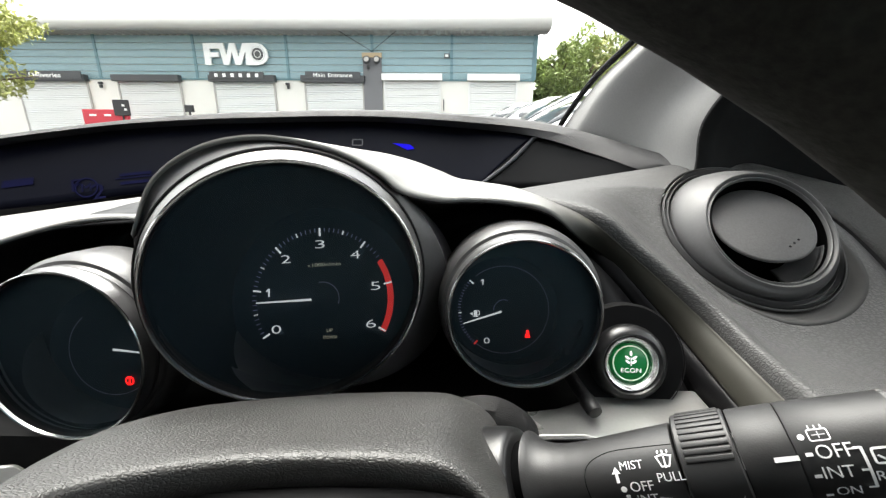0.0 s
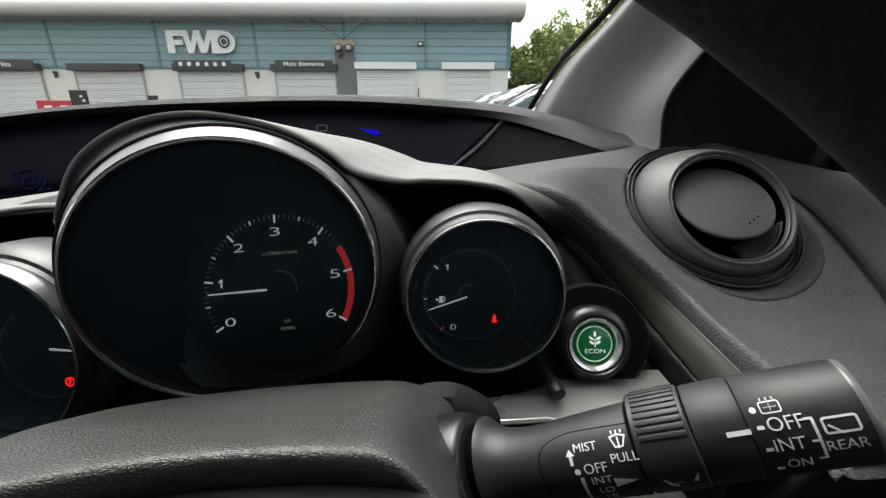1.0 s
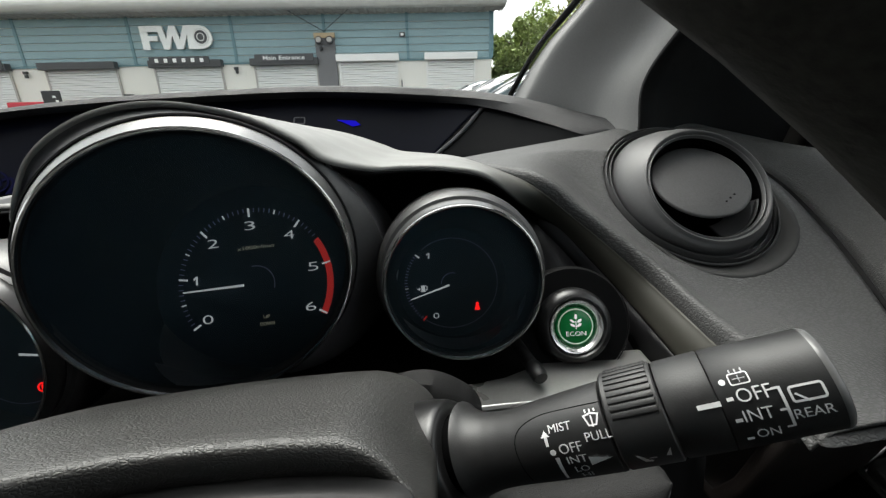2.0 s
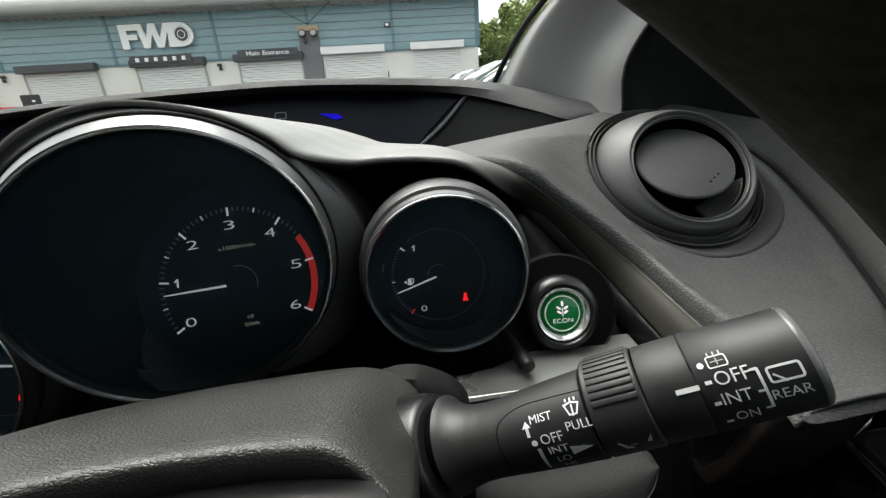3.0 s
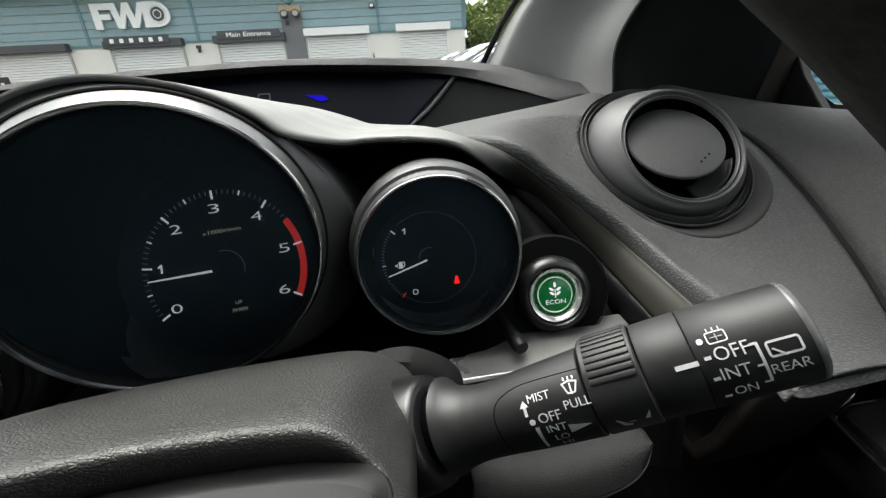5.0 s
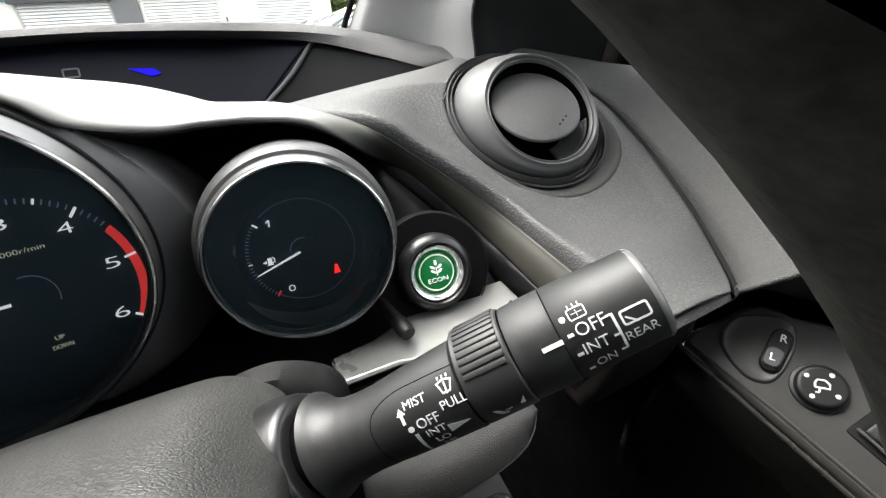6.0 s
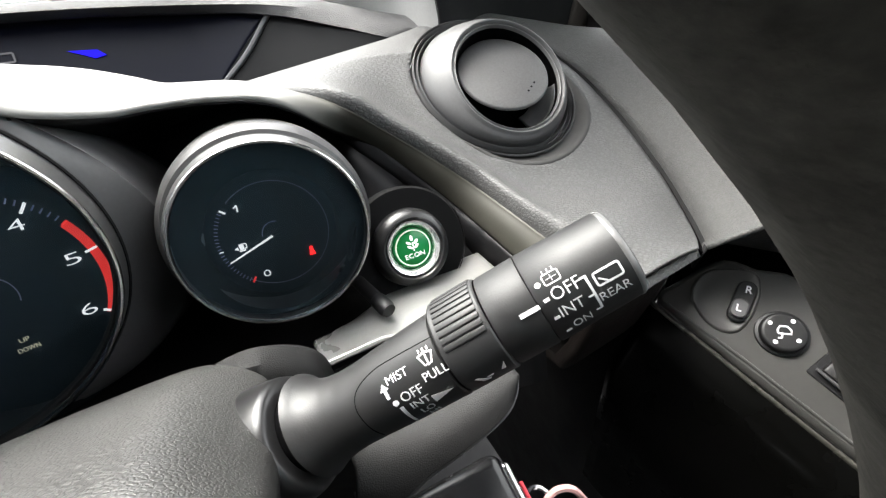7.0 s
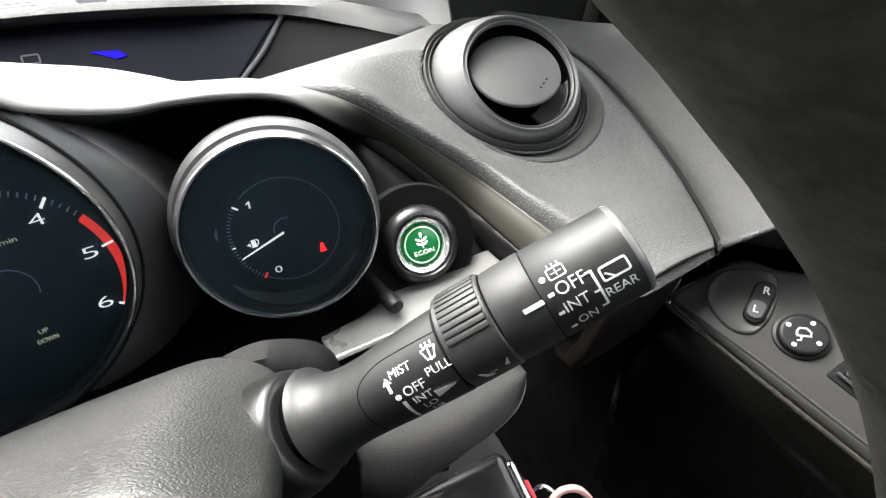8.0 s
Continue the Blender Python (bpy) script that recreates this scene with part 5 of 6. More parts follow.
def on_stalk(bm, s, a, r, name, skin=WHITE_INK):
    """Wraps a flat mark round the stalk at s along it and a degrees round it."""
    for v in bm.verts:
        at = s + v.co.x
        rad, off = stalk_section(at)
        across = r * math.sin(radians(a) - v.co.y / r) - off
        rad += 0.0001 + v.co.z
        v.co = (math.sqrt(max(rad * rad - across * across, 0)), off + across, at)
    return part(name, bm, skin, stalk, smooth=False)


def mark(points, s, a, r, name="mark", skin=WHITE_INK):
    on_stalk(prism(points, 0, 0.0002), s, a, r, name, skin)


def long_mark(w, h, s, a, r, name="mark", skin=WHITE_INK, taper=1.0):
    """A bar bent round the stalk, in short steps."""
    rows = [[Vector((x * (taper + (1 - taper) * k / 12), -h / 2 + h * k / 12, 0.0002)) for x in (-w / 2, w / 2)] for k in range(13)]
    on_stalk(loft(rows), s, a, r, name, skin)


def on_skin(s, across):
    rad, off = stalk_section(s)
    return (math.sqrt(max(rad * rad - (across - off) ** 2, 0)), across, s)


def seam(points, r):
    """A thin dark joint line over the stalk: (s, angle) pairs."""
    pts = cr([(s, a, 0) for s, a in points], 40)
    part("seam", tube([on_skin(p.x, r * math.sin(radians(p.y))) for p in pts], 0.00013, 5), DEEP_BLACK, stalk)


def outline_box(w, h, t, rad):
    o, i = rounded(w, h, rad), rounded(w - 2 * t, h - 2 * t, max(rad - t, 0.0001))
    return loft([[Vector((x, y, 0.0001)) for x, y in o], [Vector((x, y, 0.0001)) for x, y in i]], True)


for text, s, a, w, h, r, skin in (("MIST", -0.0325, -1.5, 0.0068, 0.0023, RB, WHITE_INK), ("OFF", -0.0312, 23, 0.0066, 0.0028, RB, WHITE_INK), ("INT", -0.0306, 38, 0.0058, 0.0023, RB, WHITE_INK),
                            ("LO", -0.0304, 53, 0.0040, 0.0023, RB, WHITE_INK), ("HI", -0.0300, 67, 0.0030, 0.0023, RB, GREY_INK), ("PULL", -0.0231, 15.3, 0.0074, 0.0024, RB, WHITE_INK),
                            ("OFF", 0.0127, 5.8, 0.0076, 0.0032, RK, WHITE_INK), ("INT", 0.0119, 27, 0.0064, 0.0029, RK, WHITE_INK), ("ON", 0.0124, 50, 0.0050, 0.0027, RK, WHITE_INK), ("REAR", 0.0219, 34.5, 0.0080, 0.0024, RK, WHITE_INK)):
    on_stalk(letters(text, w * 0.92, h * 0.92, 0.0002, -0.004), s, a, r, "lettering", skin)
bar = lambda w, h: [(-w / 2, -h / 2), (w / 2, -h / 2), (w / 2, h / 2), (-w / 2, h / 2)]
mark(bar(0.0050, 0.0011), 0.0032, 9.6, RK)
mark(bar(0.0014, 0.0008), 0.0078, 7.4, RK)
mark(bar(0.0014, 0.0008), 0.0078, 30, RK)
mark(bar(0.0014, 0.0008), 0.0086, 55, RK)
mark([(0.0007 * math.cos(i), 0.0007 * math.sin(i)) for i in np.linspace(0, 5.8, 12)], 0.0077, -10.5, RK)
mark([(0.0008 * math.cos(i), 0.0008 * math.sin(i)) for i in np.linspace(0, 5.8, 12)], -0.0361, 25, RB)
mark([(-0.0004, -0.0018), (0.0004, -0.0018), (0.0004, 0.0005), (0.0012, 0.0005), (0, 0.0022), (-0.0012, 0.0005), (-0.0004, 0.0005)], -0.0370, 9, RB, "arrow_mark")
long_mark(0.0011, 0.0080, -0.0355, 50, RB, taper=0.6)
mark([(-0.0026, -0.0014), (-0.0026, 0.0014), (0.0032, 0.0002)], -0.0250, 44, RB, "arrow_mark")
seam([(-0.0206, -20), (-0.030, -21), (-0.038, -20), (-0.0440, -10), (-0.0462, 6), (-0.0462, 30), (-0.0455, 60)], RB)
# bracket, window and spray pictograms
long_mark(0.0006, 0.0092, 0.0175, 26, RK, "bracket_mark")
mark(bar(0.0014, 0.0005), 0.0168, 5, RK, "bracket_mark")
mark(bar(0.0014, 0.0005), 0.0168, 47, RK, "bracket_mark")
mark(bar(0.0012, 0.0005), 0.0166, 27, RK, "bracket_mark")
on_stalk(outline_box(0.0066, 0.0036, 0.0005, 0.0008), 0.0221, 14.5, RK, "window_pictogram")
mark([(-0.0016, 0.0008), (-0.0012, 0.0010), (0.0010, -0.0010), (0.0006, -0.0012)], 0.0212, 18, RK, "wiper_pictogram")
on_stalk(outline_box(0.0042, 0.0028, 0.0003, 0.0006), 0.0112, -11.5, RK, "window_pictogram")
mark(bar(0.0002, 0.0016), 0.0112, -11.5, RK, skin=GREY_INK)
mark(bar(0.0026, 0.0002), 0.0112, -11.5, RK, skin=GREY_INK)
for i in range(3):
    mark(bar(0.0003, 0.0008), 0.0100 + 0.0012 * i, -20.5, RK, skin=GREY_INK)
on_stalk(loft([[Vector((x, y, 0.0001)) for x, y in ((-0.0022, 0.0012), (0, 0.0018), (0.0022, 0.0012), (0.0011, -0.0016), (-0.0011, -0.0016))],
               [Vector((x, y, 0.0001)) for x, y in ((-0.0016, 0.0009), (0, 0.0013), (0.0016, 0.0009), (0.0008, -0.0012), (-0.0008, -0.0012))]], True), -0.0236, -2.5, RB, "screen_pictogram")
mark([(-0.0002, -0.0018), (0.0002, -0.0018), (0.0002, 0.0010), (-0.0002, 0.0010)], -0.0236, -2.5, RB)
for i in range(3):
    mark(bar(0.0004, 0.0008), -0.0248 + 0.0012 * i, -12.5, RB)
mark([(-0.0020, 0.0008), (-0.0014, 0.0008), (0.0006, -0.0012), (0.0016, -0.0016), (0.0012, -0.0022), (-0.0004, -0.0018)], -0.0145, 52, RB, "arc_mark", WHITE_INK)
mark(bar(0.0018, 0.0004), -0.0128, 55, RB, "mark", GREY_INK)
mark([(-0.0007, -0.0008), (0.0005, -0.0010), (0.0009, 0.0016)], -0.0090, 51, RB, "drop_mark")

# key in the ignition
key = thing("car_key", "black car key with silver end in the ignition, pink cord", "key", axes((0.079, 0.106, 0.9195), (1, -0.06, 0.16), (0.05, -0.42, 0.9)))
part("fob", box(0.046, 0.030, 0.014, (0, 0, -0.001), 0.0045, 4), KEY_BLACK, key)
part("end_cap", box(0.0045, 0.018, 0.009, (0.0225, 0.002, 0.0002), 0.002, 3), CHROME, key, "silver end")
part("badge", box(0.0012, 0.008, 0.005, (0.0252, 0.0, 0.001), 0.0004), RED_TAG, key, "red badge")
part("button", box(0.014, 0.010, 0.002, (-0.002, -0.004, 0.0062), 0.0008), SATIN_BLACK, key)
part("blade", box(0.030, 0.003, 0.008, (-0.036, 0.004, -0.002), 0.0005), CHROME, key, "steel blade")
tag_loop = [(0.028 + 0.004 * math.cos(a), -0.004 + 0.005 * math.sin(a), 0.001) for a in np.linspace(0, 2 * math.pi, 17)]
part("ring", tube(tag_loop, 0.0008, 6, False), CHROME, key, "split ring")
part("cord", tube(cr([(0.030, -0.004, 0.001), (0.034, -0.003, 0.003), (0.039, -0.005, 0.003), (0.043, -0.010, -0.002)], 10), 0.0011, 7), PINK, key, "pink cord")
part("ignition_barrel", moved(lathe([(0.012, -0.03), (0.012, 0.0), (0.010, 0.003), (0.0001, 0.003)], 32), pose(-0.050, 0.004, -0.002, 0, 90, 0)), SATIN_BLACK, column)
bpy.data.objects["ignition_barrel"].matrix_basis = key.matrix_basis.copy()

# steering wheel
wheel = thing("steering_wheel", "black leather steering wheel, rim close by", "steering wheel", facing((-0.0347, 0.0315, 0.931), 12.6))
rows = []
for i in range(96):
    a = 2 * math.pi * i / 96
    rows.append([Vector(((0.1799 + 0.0155 * math.cos(b)) * math.cos(a), (0.1799 + 0.0155 * math.cos(b)) * math.sin(a), 0.0155 * math.sin(b))) for b in (2 * math.pi * j / 20 for j in range(20))])
rows.append(rows[0])
part("rim", loft(rows, True), WHEEL_SKIN, wheel, "leather rim", smooth="all")
part("hub", moved(lathe([(0.060, -0.045), (0.068, -0.03), (0.068, -0.012), (0.055, 0.002), (0.0001, 0.006)], 40), pose(0, -0.035, 0)), MATTE_BLACK, wheel)
for x in (-0.115, 0.115):
    part("spoke", box(0.11, 0.035, 0.016, (x, -0.025, -0.012), 0.005), MATTE_BLACK, wheel)
part("shaft", moved(lathe([(0.03, -0.07), (0.03, -0.03)], 24), pose(0, -0.035, 0)), MATTE_BLACK, wheel)

# ---- cabin ----
cabin = thing("car_cabin", "car cabin with grey fabric pillar, windscreen and headliner", "car interior", pose(0, 0, 0))
P_L = [(0.165, 0.66, 1.035), (0.168, 0.62, 1.060), (0.184, 0.55, 1.109), (0.204, 0.45, 1.152), (0.225, 0.30, 1.225), (0.25, 0.08, 1.325), (0.27, -0.14, 1.405)]
P_R = [(0.2175, 0.376, 1.020), (0.2175, 0.375, 1.034), (0.2145, 0.37, 1.066), (0.224, 0.345, 1.101), (0.243, 0.26, 1.175), (0.27, 0.06, 1.29), (0.295, -0.14, 1.385)]
pl_a, pl_b = cr(P_L, 40), cr(P_R, 40)
CREASE = 0.24


def pillar_height(u):
    h = 0.022 * u / CREASE if u < CREASE else 0.022 - 0.040 * step(CREASE - 0.06, 0.72, u) + 0.018 * step(0.66, 1.0, u) + 0.040 * step(CREASE - 0.06, 0.72, CREASE)
    return h * (1 - step(0.9, 1.0, u)) if u > CREASE else max(h, 0)


def pillar_rows(u0, u1, n):
    rows = []
    for k in range(n + 1):
        u = u0 + (u1 - u0) * k / n
        soft = min(u, 1 - u, 0.020)
        h = sum(pillar_height(u + soft * d / 5) for d in range(-5, 6)) / 11
        rows.append([p.lerp(q, u) + Vector((-0.6, -0.6, 0.2)) * h for p, q in zip(pl_a, pl_b)])
    return rows


def shell(rows):
    """Rows closed by a back 6 mm behind them."""
    return loft(rows + [[p + Vector((0.004, 0.004, -0.001)) for p in r] for r in rows[::-1]])


part("pillar_trim", shell(pillar_rows(0, 1, 36)), PILLAR, cabin, "light grey fabric pillar trim")
part("pillar_seal", tube([p + Vector((-0.004, 0.004, 0.003)) for p in cr(P_L, 40)], 0.0034, 8), MATTE_BLACK, cabin, "black windscreen seal")
S_R = [(0.336, 0.372, 1.006), (0.336, 0.370, 1.018), (0.338, 0.362, 1.05), (0.342, 0.35, 1.10), (0.347, 0.28, 1.18), (0.352, 0.10, 1.29), (0.350, -0.12, 1.37)]
part("sail_panel", loft(between(cr(P_R, 40), cr(S_R, 40), 10, 0.02, (0.2, 0.9, 0))), CORNER, cabin, "black corner panel", thick=0.003)
S_E = [(p[0] + 0.018, p[1] - 0.004, p[2]) for p in S_R]
part("window_post", loft(between(cr(S_R, 40), cr(S_E, 40), 4, 0.004, (-0.5, -0.8, 0))), POST, cabin, "grey window post", thick=0.003)
# unseen roof and rails, drawn forward to keep light off stalk and column
part("headliner", loft([[Vector((x, y, z + 0.03 * (1 - ((x + 0.44) / 0.8) ** 2))) for x in (-1.16, -0.9, -0.6, -0.3, 0.0, 0.28)] for y, z in ((0.115, 1.288), (0.0, 1.338), (-0.15, 1.382), (-0.4, 1.41), (-0.8, 1.40), (-1.4, 1.34))]), HEADLINER, cabin, "pale headliner", thick=0.02)
for x0, x1 in ((0.24, 0.40), (-1.28, -1.10)):
    part("roof_rail", loft([[Vector((x, y, z + 0.008 * math.sin(math.pi * k / 4))) for k, x in enumerate(np.linspace(x0, x1, 5))] for y, z in ((0.10, 1.335), (-0.15, 1.392), (-0.4, 1.406), (-0.8, 1.398), (-1.4, 1.342), (-1.62, 1.30))]), HEADLINER, cabin, "pale roof rail", thick=0.02)
ws = [[Vector((x, y0 - 0.10 * ((x + 0.44) / 0.62) ** 2, z0)) for x in np.linspace(-1.06, 0.18, 17)] for y0, z0 in ((0.88, 1.00), (0.56, 1.14), (0.22, 1.28), (-0.08, 1.40))]
pane = part("windscreen", loft(ws), GLASS, cabin, "clear windscreen glass")
pane.visible_shadow = False
part("left_pillar", tube(cr([(-1.05, 0.70, 1.03), (-1.10, 0.35, 1.2), (-1.15, -0.12, 1.39)], 10), 0.04, 10), PILLAR, cabin)
part("left_door", box(0.05, 1.9, 0.75, (-1.22, -0.45, 0.63), 0.02), DOOR_SKIN, cabin)
part("left_post", box(0.05, 0.12, 0.5, (-1.17, -0.75, 1.2), 0.02), PILLAR, cabin)
part("right_post", box(0.05, 0.12, 0.5, (0.36, -0.75, 1.2), 0.02), PILLAR, cabin)
# unseen rear panels and tailgate, added to hold back light from behind
for x in (-1.19, 0.34):
    part("quarter_panel", box(0.04, 0.75, 0.42, (x, -1.18, 1.18), 0.015), DOOR_SKIN, cabin, "dark rear quarter panel")
part("tailgate", join(box(0.20, 0.05, 0.42, (-1.14, -1.58, 1.18), 0.015), box(0.20, 0.05, 0.42, (0.26, -1.58, 1.18), 0.015), box(1.20, 0.05, 0.08, (-0.44, -1.58, 1.01), 0.015), box(1.20, 0.05, 0.06, (-0.44, -1.58, 1.36), 0.015)), DOOR_SKIN, cabin, "dark tailgate trim")
pane = part("rear_window", box(1.20, 0.006, 0.28, (-0.44, -1.575, 1.19)), GLASS, cabin, "clear rear window")
pane.visible_shadow = False
part("rear_shelf", box(1.6, 0.25, 0.45, (-0.44, -1.5, 0.80), 0.03), DOOR_SKIN, cabin)
part("rear_bulkhead", box(1.62, 0.04, 0.7, (-0.44, -1.62, 0.55), 0.01), DOOR_SKIN, cabin)
part("floor_carpet", box(1.6, 2.3, 0.04, (-0.44, -0.5, 0.26), 0.01), MATTE_BLACK, cabin)
part("firewall", box(1.6, 0.04, 0.75, (-0.44, 0.88, 0.60), 0.01), MATTE_BLACK, cabin)
seat = thing("driver_seat", "dark cloth car seat behind the wheel", "seat", pose(-0.05, -0.75, 0.28))
part("cushion", box(0.50, 0.52, 0.20, (0, 0.05, 0.20), 0.06, 4), DOOR_SKIN, seat)
part("backrest", moved(box(0.50, 0.14, 0.65, (0, 0, 0.32), 0.06, 4), pose(0, -0.25, 0.25, 14, 0, 0)), DOOR_SKIN, seat)
part("headrest", box(0.26, 0.10, 0.18, (0, -0.42, 1.02), 0.04, 4), DOOR_SKIN, seat)

# ---- driver's door ----
door = thing("driver_door", "dark grained car door with mirror switches on its armrest", "car door", pose(0, 0, 0))
GAP = [(p[0] + 0.0030, p[1] - 0.0020, p[2] + 0.0005) for p in PAD_R[1:]]
SILL = [(0.31, 0.392, 1.020), (0.345, 0.372, 1.012), (0.352, 0.33, 1.013), (0.352, 0.27, 1.013), (0.350, 0.20, 1.012), (0.348, 0.15, 1.011), (0.347, 0.10, 1.011), (0.347, 0.06, 1.011)]
gap, sill = cr(GAP, 56), cr(SILL, 56)
part("door_card", loft(between(gap, sill, 14, 0.010, (-0.3, -0.4, 0.8))), DOOR_SKIN, door, "dark grained door top", thick=0.002, smooth="all")
part("gap_edge", loft([gap, [p + Vector((-0.002, 0.003, -0.012)) for p in gap]]), MATTE_BLACK, door, thick=0.001)
part("sill_outer", loft([sill, [p + Vector((0.03, 0, -0.01)) for p in sill]]), MATTE_BLACK, door, thick=0.002)
low_card = cr([(0.2375, 0.1505, 0.9375), (0.262, 0.160, 0.929), (0.30, 0.138, 0.918), (0.335, 0.08, 0.915), (0.345, 0.0, 0.92), (0.346, -0.06, 0.93)], 30)
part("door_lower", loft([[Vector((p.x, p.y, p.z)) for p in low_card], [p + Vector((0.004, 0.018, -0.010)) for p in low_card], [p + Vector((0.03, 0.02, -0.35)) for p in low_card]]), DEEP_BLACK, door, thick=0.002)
end = [gap[-1].lerp(sill[-1], k / 30) + Vector((-0.3, -0.4, 0.8)) * 0.010 * math.sin(math.pi * k / 30) for k in range(31)]
part("door_mid", loft(between(end, low_card, 6, -0.006, (-0.5, -0.5, 0))), DOOR_SKIN, door, "dark grained door middle", thick=0.002)
part("door_rear", box(0.04, 0.95, 0.78, (0.365, -0.53, 0.62), 0.015), DOOR_SKIN, door)

ARM_AT = Vector((0.256, 0.115, 0.904))
arm_m = axes(ARM_AT, (1, 0, 0), (-0.5, -0.35, 0.79))
arm = part("armrest", moved(prism([(-0.0350, 0.0430), (-0.0290, 0.0456), (-0.0202, 0.0450), (-0.0041, 0.0444), (0.0041, 0.0424), (0.0078, 0.0388), (0.0123, 0.0300), (0.020, 0.022), (0.030, 0.0), (0.034, -0.05), (0.030, -0.13), (0.000, -0.13), (-0.0162, -0.0517), (-0.0268, -0.001)], -0.014, 0.0), arm_m), ARM_TOP, door, "black armrest panel", bevel=0.0025)
edge_pts = [(-0.0365, 0.0435, -0.003), (-0.0360, 0.0370, -0.003), (-0.0285, -0.001, -0.003), (-0.0180, -0.0525, -0.003), (-0.002, -0.13, -0.003)]
part("edge_line", moved(tube(cr(edge_pts, 40), 0.0013, 10), arm_m), EDGE_GLOSS, arm, "satin edge line")
side = [[arm_m @ Vector(p) for p in edge_pts]]
for d in ((-0.008, 0.003, -0.02), (-0.016, 0.007, -0.048), (-0.018, 0.012, -0.16)):
    side.append([p + Vector(d) for p in side[0]])
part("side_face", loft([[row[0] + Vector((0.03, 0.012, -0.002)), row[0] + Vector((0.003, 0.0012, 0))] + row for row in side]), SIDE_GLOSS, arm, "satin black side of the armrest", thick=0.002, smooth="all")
recess = [(p.x, p.y) for p in cr([(-0.0215, 0.0330, 0), (-0.016, 0.0385, 0), (-0.0064, 0.0405, 0), (0.0030, 0.0350, 0), (0.0085, 0.0285, 0), (0.0050, 0.0215, 0), (-0.0060, 0.0140, 0), (-0.0157, 0.0115, 0), (-0.0215, 0.0160, 0), (-0.0230, 0.0240, 0), (-0.0215, 0.0330, 0)], 40)][:-1]
rc = Vector((sum(p[0] for p in recess) / len(recess), sum(p[1] for p in recess) / len(recess)))
part("recess", moved(loft([[Vector((*(rc + (Vector(p) - rc) * f), h)) for p in recess] for f, h in ((1.07, 0.0), (1.03, 0.0011), (0.99, 0.0014), (0.94, 0.0011), (0.84, 0.0005), (0.6, 0.0003), (0.01, 0.0003))], True), arm_m), ARM_TOP, arm, "shallow dish round the switch", smooth="all")
part("ledge", moved(tube([(-0.0325, 0.0400, 0.0), (-0.0225, -0.001, 0.0), (-0.0120, -0.0525, 0.0), (0.0045, -0.13, 0.0)], 0.0008, 8), arm_m), ARM_TOP, arm)
sw = part("selector_switch", moved(prism(rounded(0.0215, 0.0085, 0.0040), 0.0010, 0.0030), arm_m @ pose(-0.0052, 0.0208, 0, 0, 0, 30)), SATIN_BLACK, arm, "mirror selector switch", bevel=0.0008)
part("slider", moved(prism(rounded(0.0095, 0.0070, 0.0030), 0.003, 0.0046), arm_m @ pose(-0.0090, 0.0188, 0, 0, 0, 30)), VENT_BLACK, sw, bevel=0.0006)
part("lettering", moved(letters("R", 0.0027, 0.0036, 0.0003, 0.01), arm_m @ pose(0.0006, 0.0232, 0.0030, 0, 0, -52)), WHITE_INK, sw, smooth=False)
part("lettering", moved(letters("L", 0.0022, 0.0034, 0.0003, 0.01), arm_m @ pose(-0.0092, 0.0189, 0.0046, 0, 0, -52)), WHITE_INK, sw, smooth=False)
kn = part("mirror_knob", moved(lathe([(0.0106, 0.0), (0.0104, 0.0012), (0.0092, 0.0016), (0.0090, 0.0038), (0.0082, 0.0046), (0.0072, 0.0047), (0.0001, 0.0043)], 40), arm_m @ pose(-0.0024, 0.0008, 0)), SATIN_BLACK, arm, "round mirror adjusting knob")
for i in range(4):
    a = radians(15 + 90 * i)
    part("dot", moved(lathe([(0.0001, 0.0003), (0.0009, 0.0002), (0.0010, 0)], 12), arm_m @ pose(-0.0024 + 0.0062 * math.cos(a), 0.0010 + 0.0062 * math.sin(a), 0.0046)), WHITE_INK, kn)
part("mirror_pictogram", moved(join(tube([(-0.0019, -0.0006, 0), (0.0019, -0.0006, 0), (0.0019, 0.0008, 0), (0.0008, 0.0020, 0), (-0.0012, 0.0020, 0), (-0.0019, 0.0008, 0), (-0.0019, -0.0006, 0)], 0.00034, 6), tube([(-0.0006, -0.0006, 0), (-0.0010, -0.0022, 0), (-0.0020, -0.0022, 0)], 0.00034, 6)), arm_m @ pose(-0.0024, 0.0008, 0.0046, 0, 0, -40) @ Matrix.Scale(1.3, 4)), WHITE_INK, kn, smooth=False)
pull_m = arm_m @ pose(0.0010, -0.0270, 0, 0, 0, 8)
pull = part("window_switch", moved(box(0.016, 0.024, 0.003, (0.002, 0, -0.0006), 0.001), pull_m), MATTE_BLACK, arm, "window switch in a black recess")
part("lever", moved(box(0.011, 0.020, 0.005, (0.003, -0.001, 0.0022), 0.0014), pull_m), SATIN_BLACK, pull)
part("lip", moved(tube([(-0.0030, 0.0105, 0.0030), (-0.0034, -0.0085, 0.0030), (0.0070, -0.0100, 0.0030)], 0.0008, 8), pull_m), VENT_BLACK, pull)

glass = part("window_glass", loft([[Vector((0.358, y, 1.012)), Vector((0.352, y * 0.9 - 0.02, 1.36))] for y in (0.36, 0.1, -0.3, -0.75)]), GLASS, door, "clear side window")
glass.visible_shadow = False
foot = [(0.384, 1.010), (0.372, 1.125), (0.3625, 1.060), (0.3465, 1.036), (0.321, 1.010)]
part("mirror_foot_cover", moved(prism(foot, -0.003, 0.003), Matrix(((0, 0, 1, 0.355), (1, 0, 0, 0), (0, 1, 0, 0), (0, 0, 0, 1)))), SATIN_BLACK, door, "dark mirror foot cover", bevel=0.001)
part("foot_edge", tube([(0.3515, y, z) for y, z in foot[1:]], 0.0012, 6), STRIP, door)
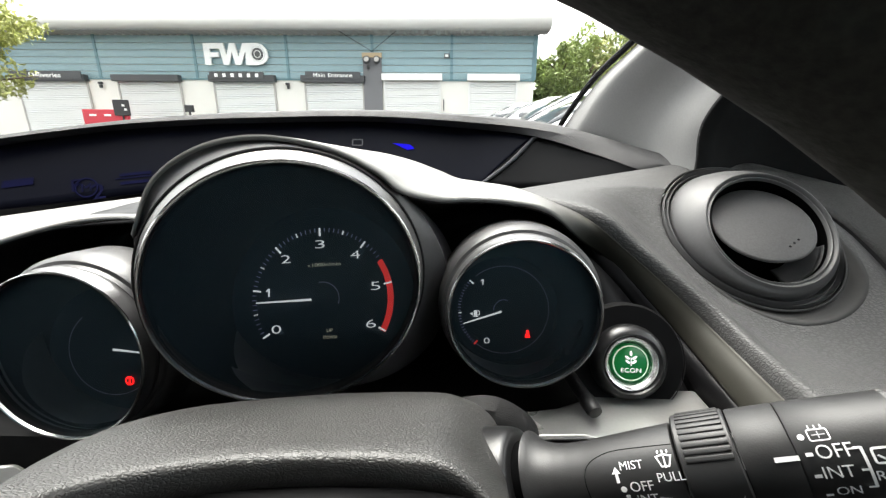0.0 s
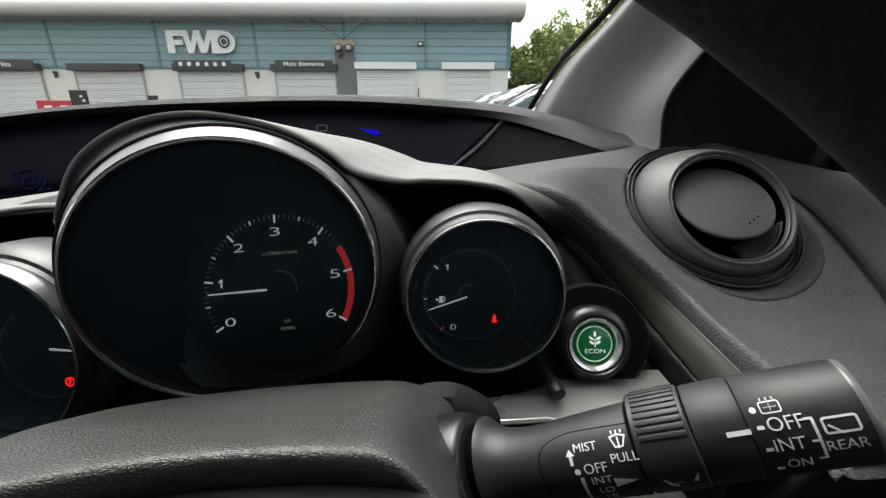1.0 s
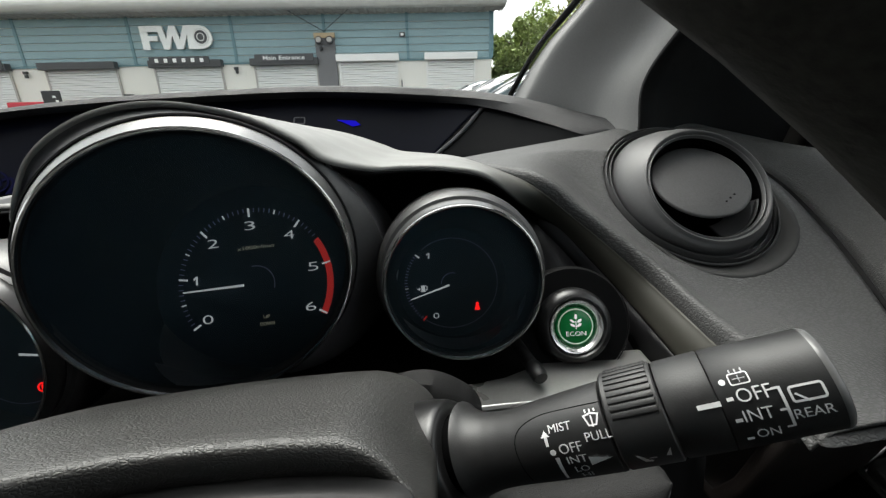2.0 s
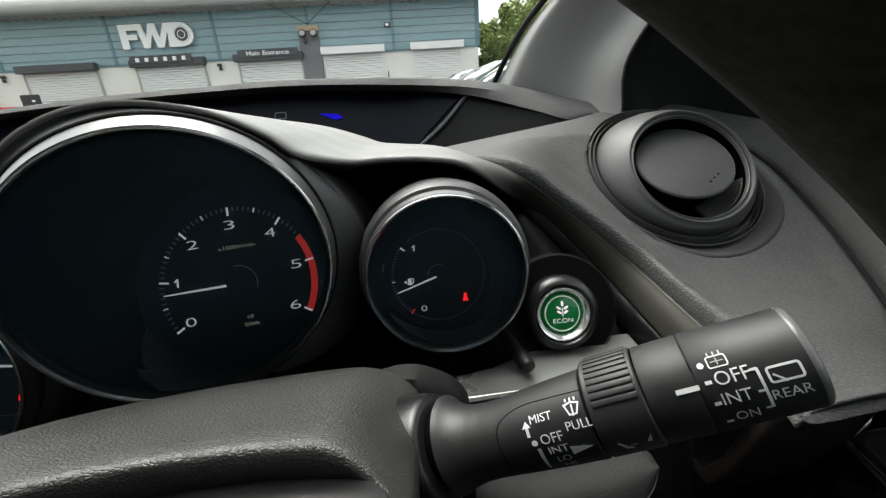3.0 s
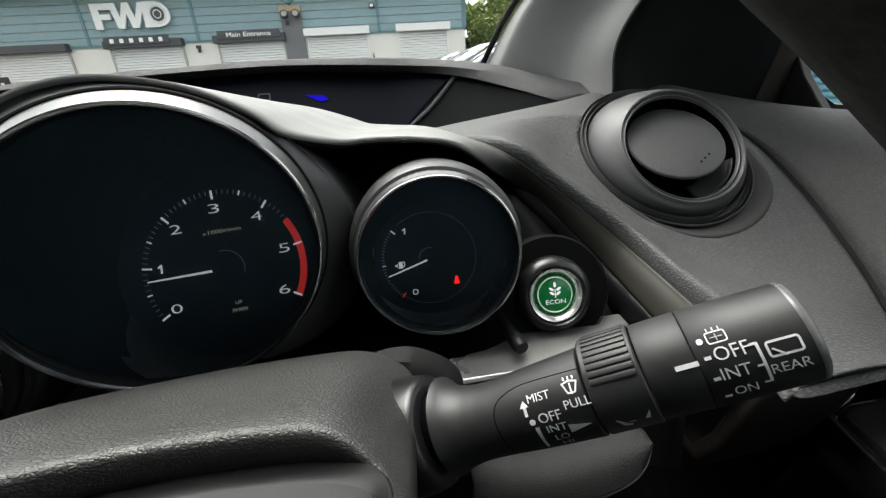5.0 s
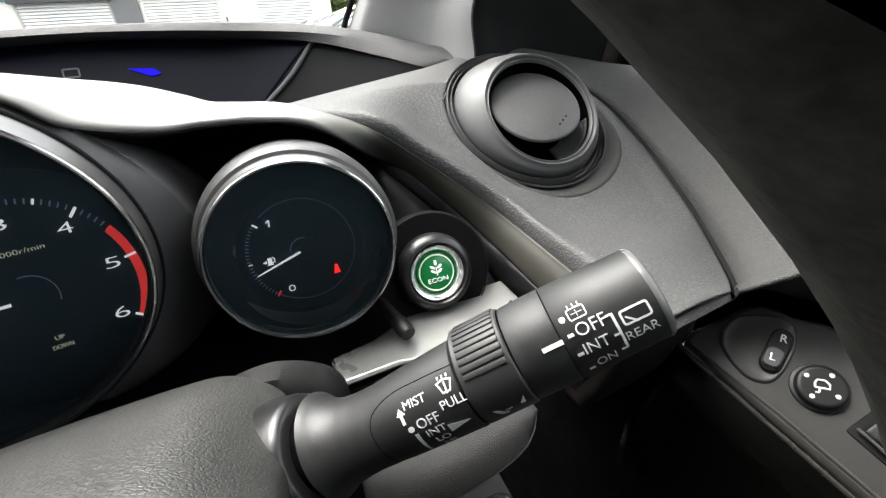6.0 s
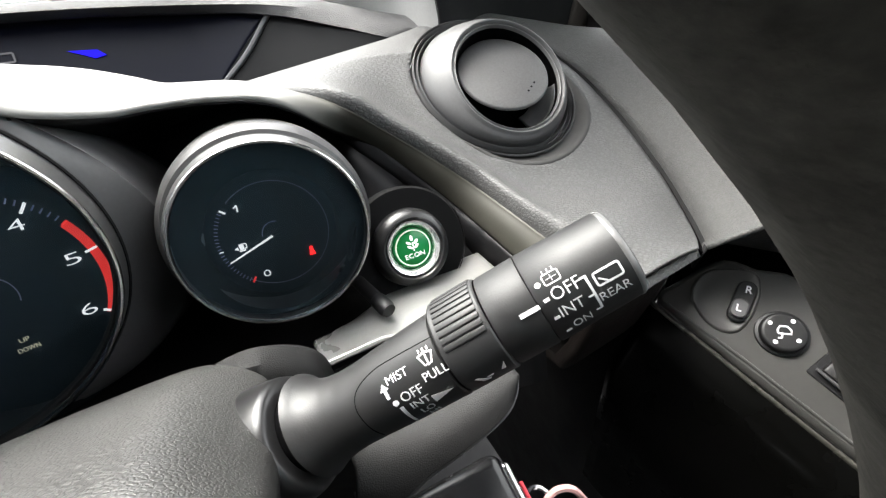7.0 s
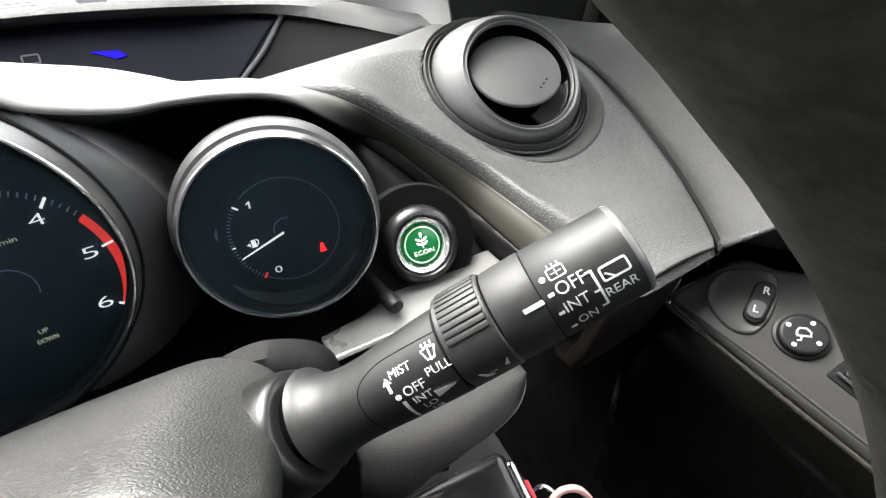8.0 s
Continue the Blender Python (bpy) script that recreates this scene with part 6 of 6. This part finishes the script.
mirror = thing("door_mirror", "dark door mirror outside the side window", "mirror", axes((0.525, 0.45, 1.05), (0.975, -0.2, 0), (-0.2, -0.975, 0.05)))
GLASS_EDGE = [(-0.085, 0.060), (-0.085, 0.008), (-0.066, -0.028), (-0.028, -0.054), (0.06, -0.060), (0.085, -0.042), (0.085, 0.050), (0.06, 0.064)]
part("housing", prism([(x * 1.07, y * 1.09) for x, y in GLASS_EDGE], -0.09, -0.002), SATIN_BLACK, mirror, "dark mirror housing", bevel=0.006)
part("mirror_glass", prism([(x * 0.93, y * 0.93) for x, y in GLASS_EDGE], -0.002, 0.001), MIRROR, mirror, "mirror glass", smooth=False)
part("arm", box(0.08, 0.05, 0.03, (-0.115, -0.045, -0.05), 0.010), SATIN_BLACK, mirror)

# display marks on the screen
display = thing("display_marks", "faint violet and blue marks lit on the display", "display", pose(0, 0, 0))


def lit(bm, i, u, skin, name):
    p = screen_at(i, u)
    along, down = screen_at(i + 0.5, u) - p, screen_at(i, u + 0.05) - p
    n = down.cross(along).normalized()
    if n.y > 0:
        n = -n
    return part(name, moved(bm, axes(p + n * 0.0015, along, n)), skin, display, smooth=False)


lit(prism([(-0.014, 0.004), (0.008, 0.003), (0.014, -0.002), (0.005, -0.004), (-0.004, 0.0)], 0, 0.0005), 44.1, 0.43, LIT_BLUE, "blue_mark")
lit(outline_box(0.014, 0.009, 0.0016, 0.002), 39.1, 0.38, LIT_GLYPH, "frame_glyph")
lit(letters("F", 0.009, 0.014, 0.0004), 10.3, 0.78, LIT_VIOLET, "lettering")
lit(join(lathe([(0.010, 0), (0.0102, 0.0005), (0.0115, 0.0005), (0.012, 0)], 28), letters("M", 0.010, 0.010, 0.0004)), 11.1, 0.83, LIT_VIOLET, "lettering")
lit(letters("2", 0.013, 0.018, 0.0004), 12.2, 0.90, LIT_VIOLET, "lettering")
for k, (w, u) in enumerate(((0.034, 0.66), (0.042, 0.71), (0.030, 0.78))):
    lit(box(w, 0.0035 if k != 1 else 0.0012, 0.0004), 15.9, u + 0.05, LIT_VIOLET, "text_bar")
for u in (0.58, 0.63):
    lit(box(0.030, 0.004, 0.0004), 6.8, u + 0.04, LIT_VIOLET, "text_bar")

# cladding boards of the unit, bay by bay
bays = [X0, -17.6, -13.92, -10.09, -6.54, -3.3, -0.34, X1 - 0.06]
levels = [2.56, 2.79, 3.04, 3.29, 3.54, 3.79, 4.06]
for a, b in zip(bays, bays[1:]):
    for z0, z1 in zip(levels, levels[1:]):
        part("cladding_board", wall_box(a + 0.03, b - 0.03, z0 + 0.012, z1 - 0.012, 0.035, 0.06), CLADDING, unit, smooth=False)
    part("cover_strip", wall_box(b - 0.05, b + 0.05, 2.55, 4.08, 0.06, 0.06), CLAD_LINE, unit, smooth=False)
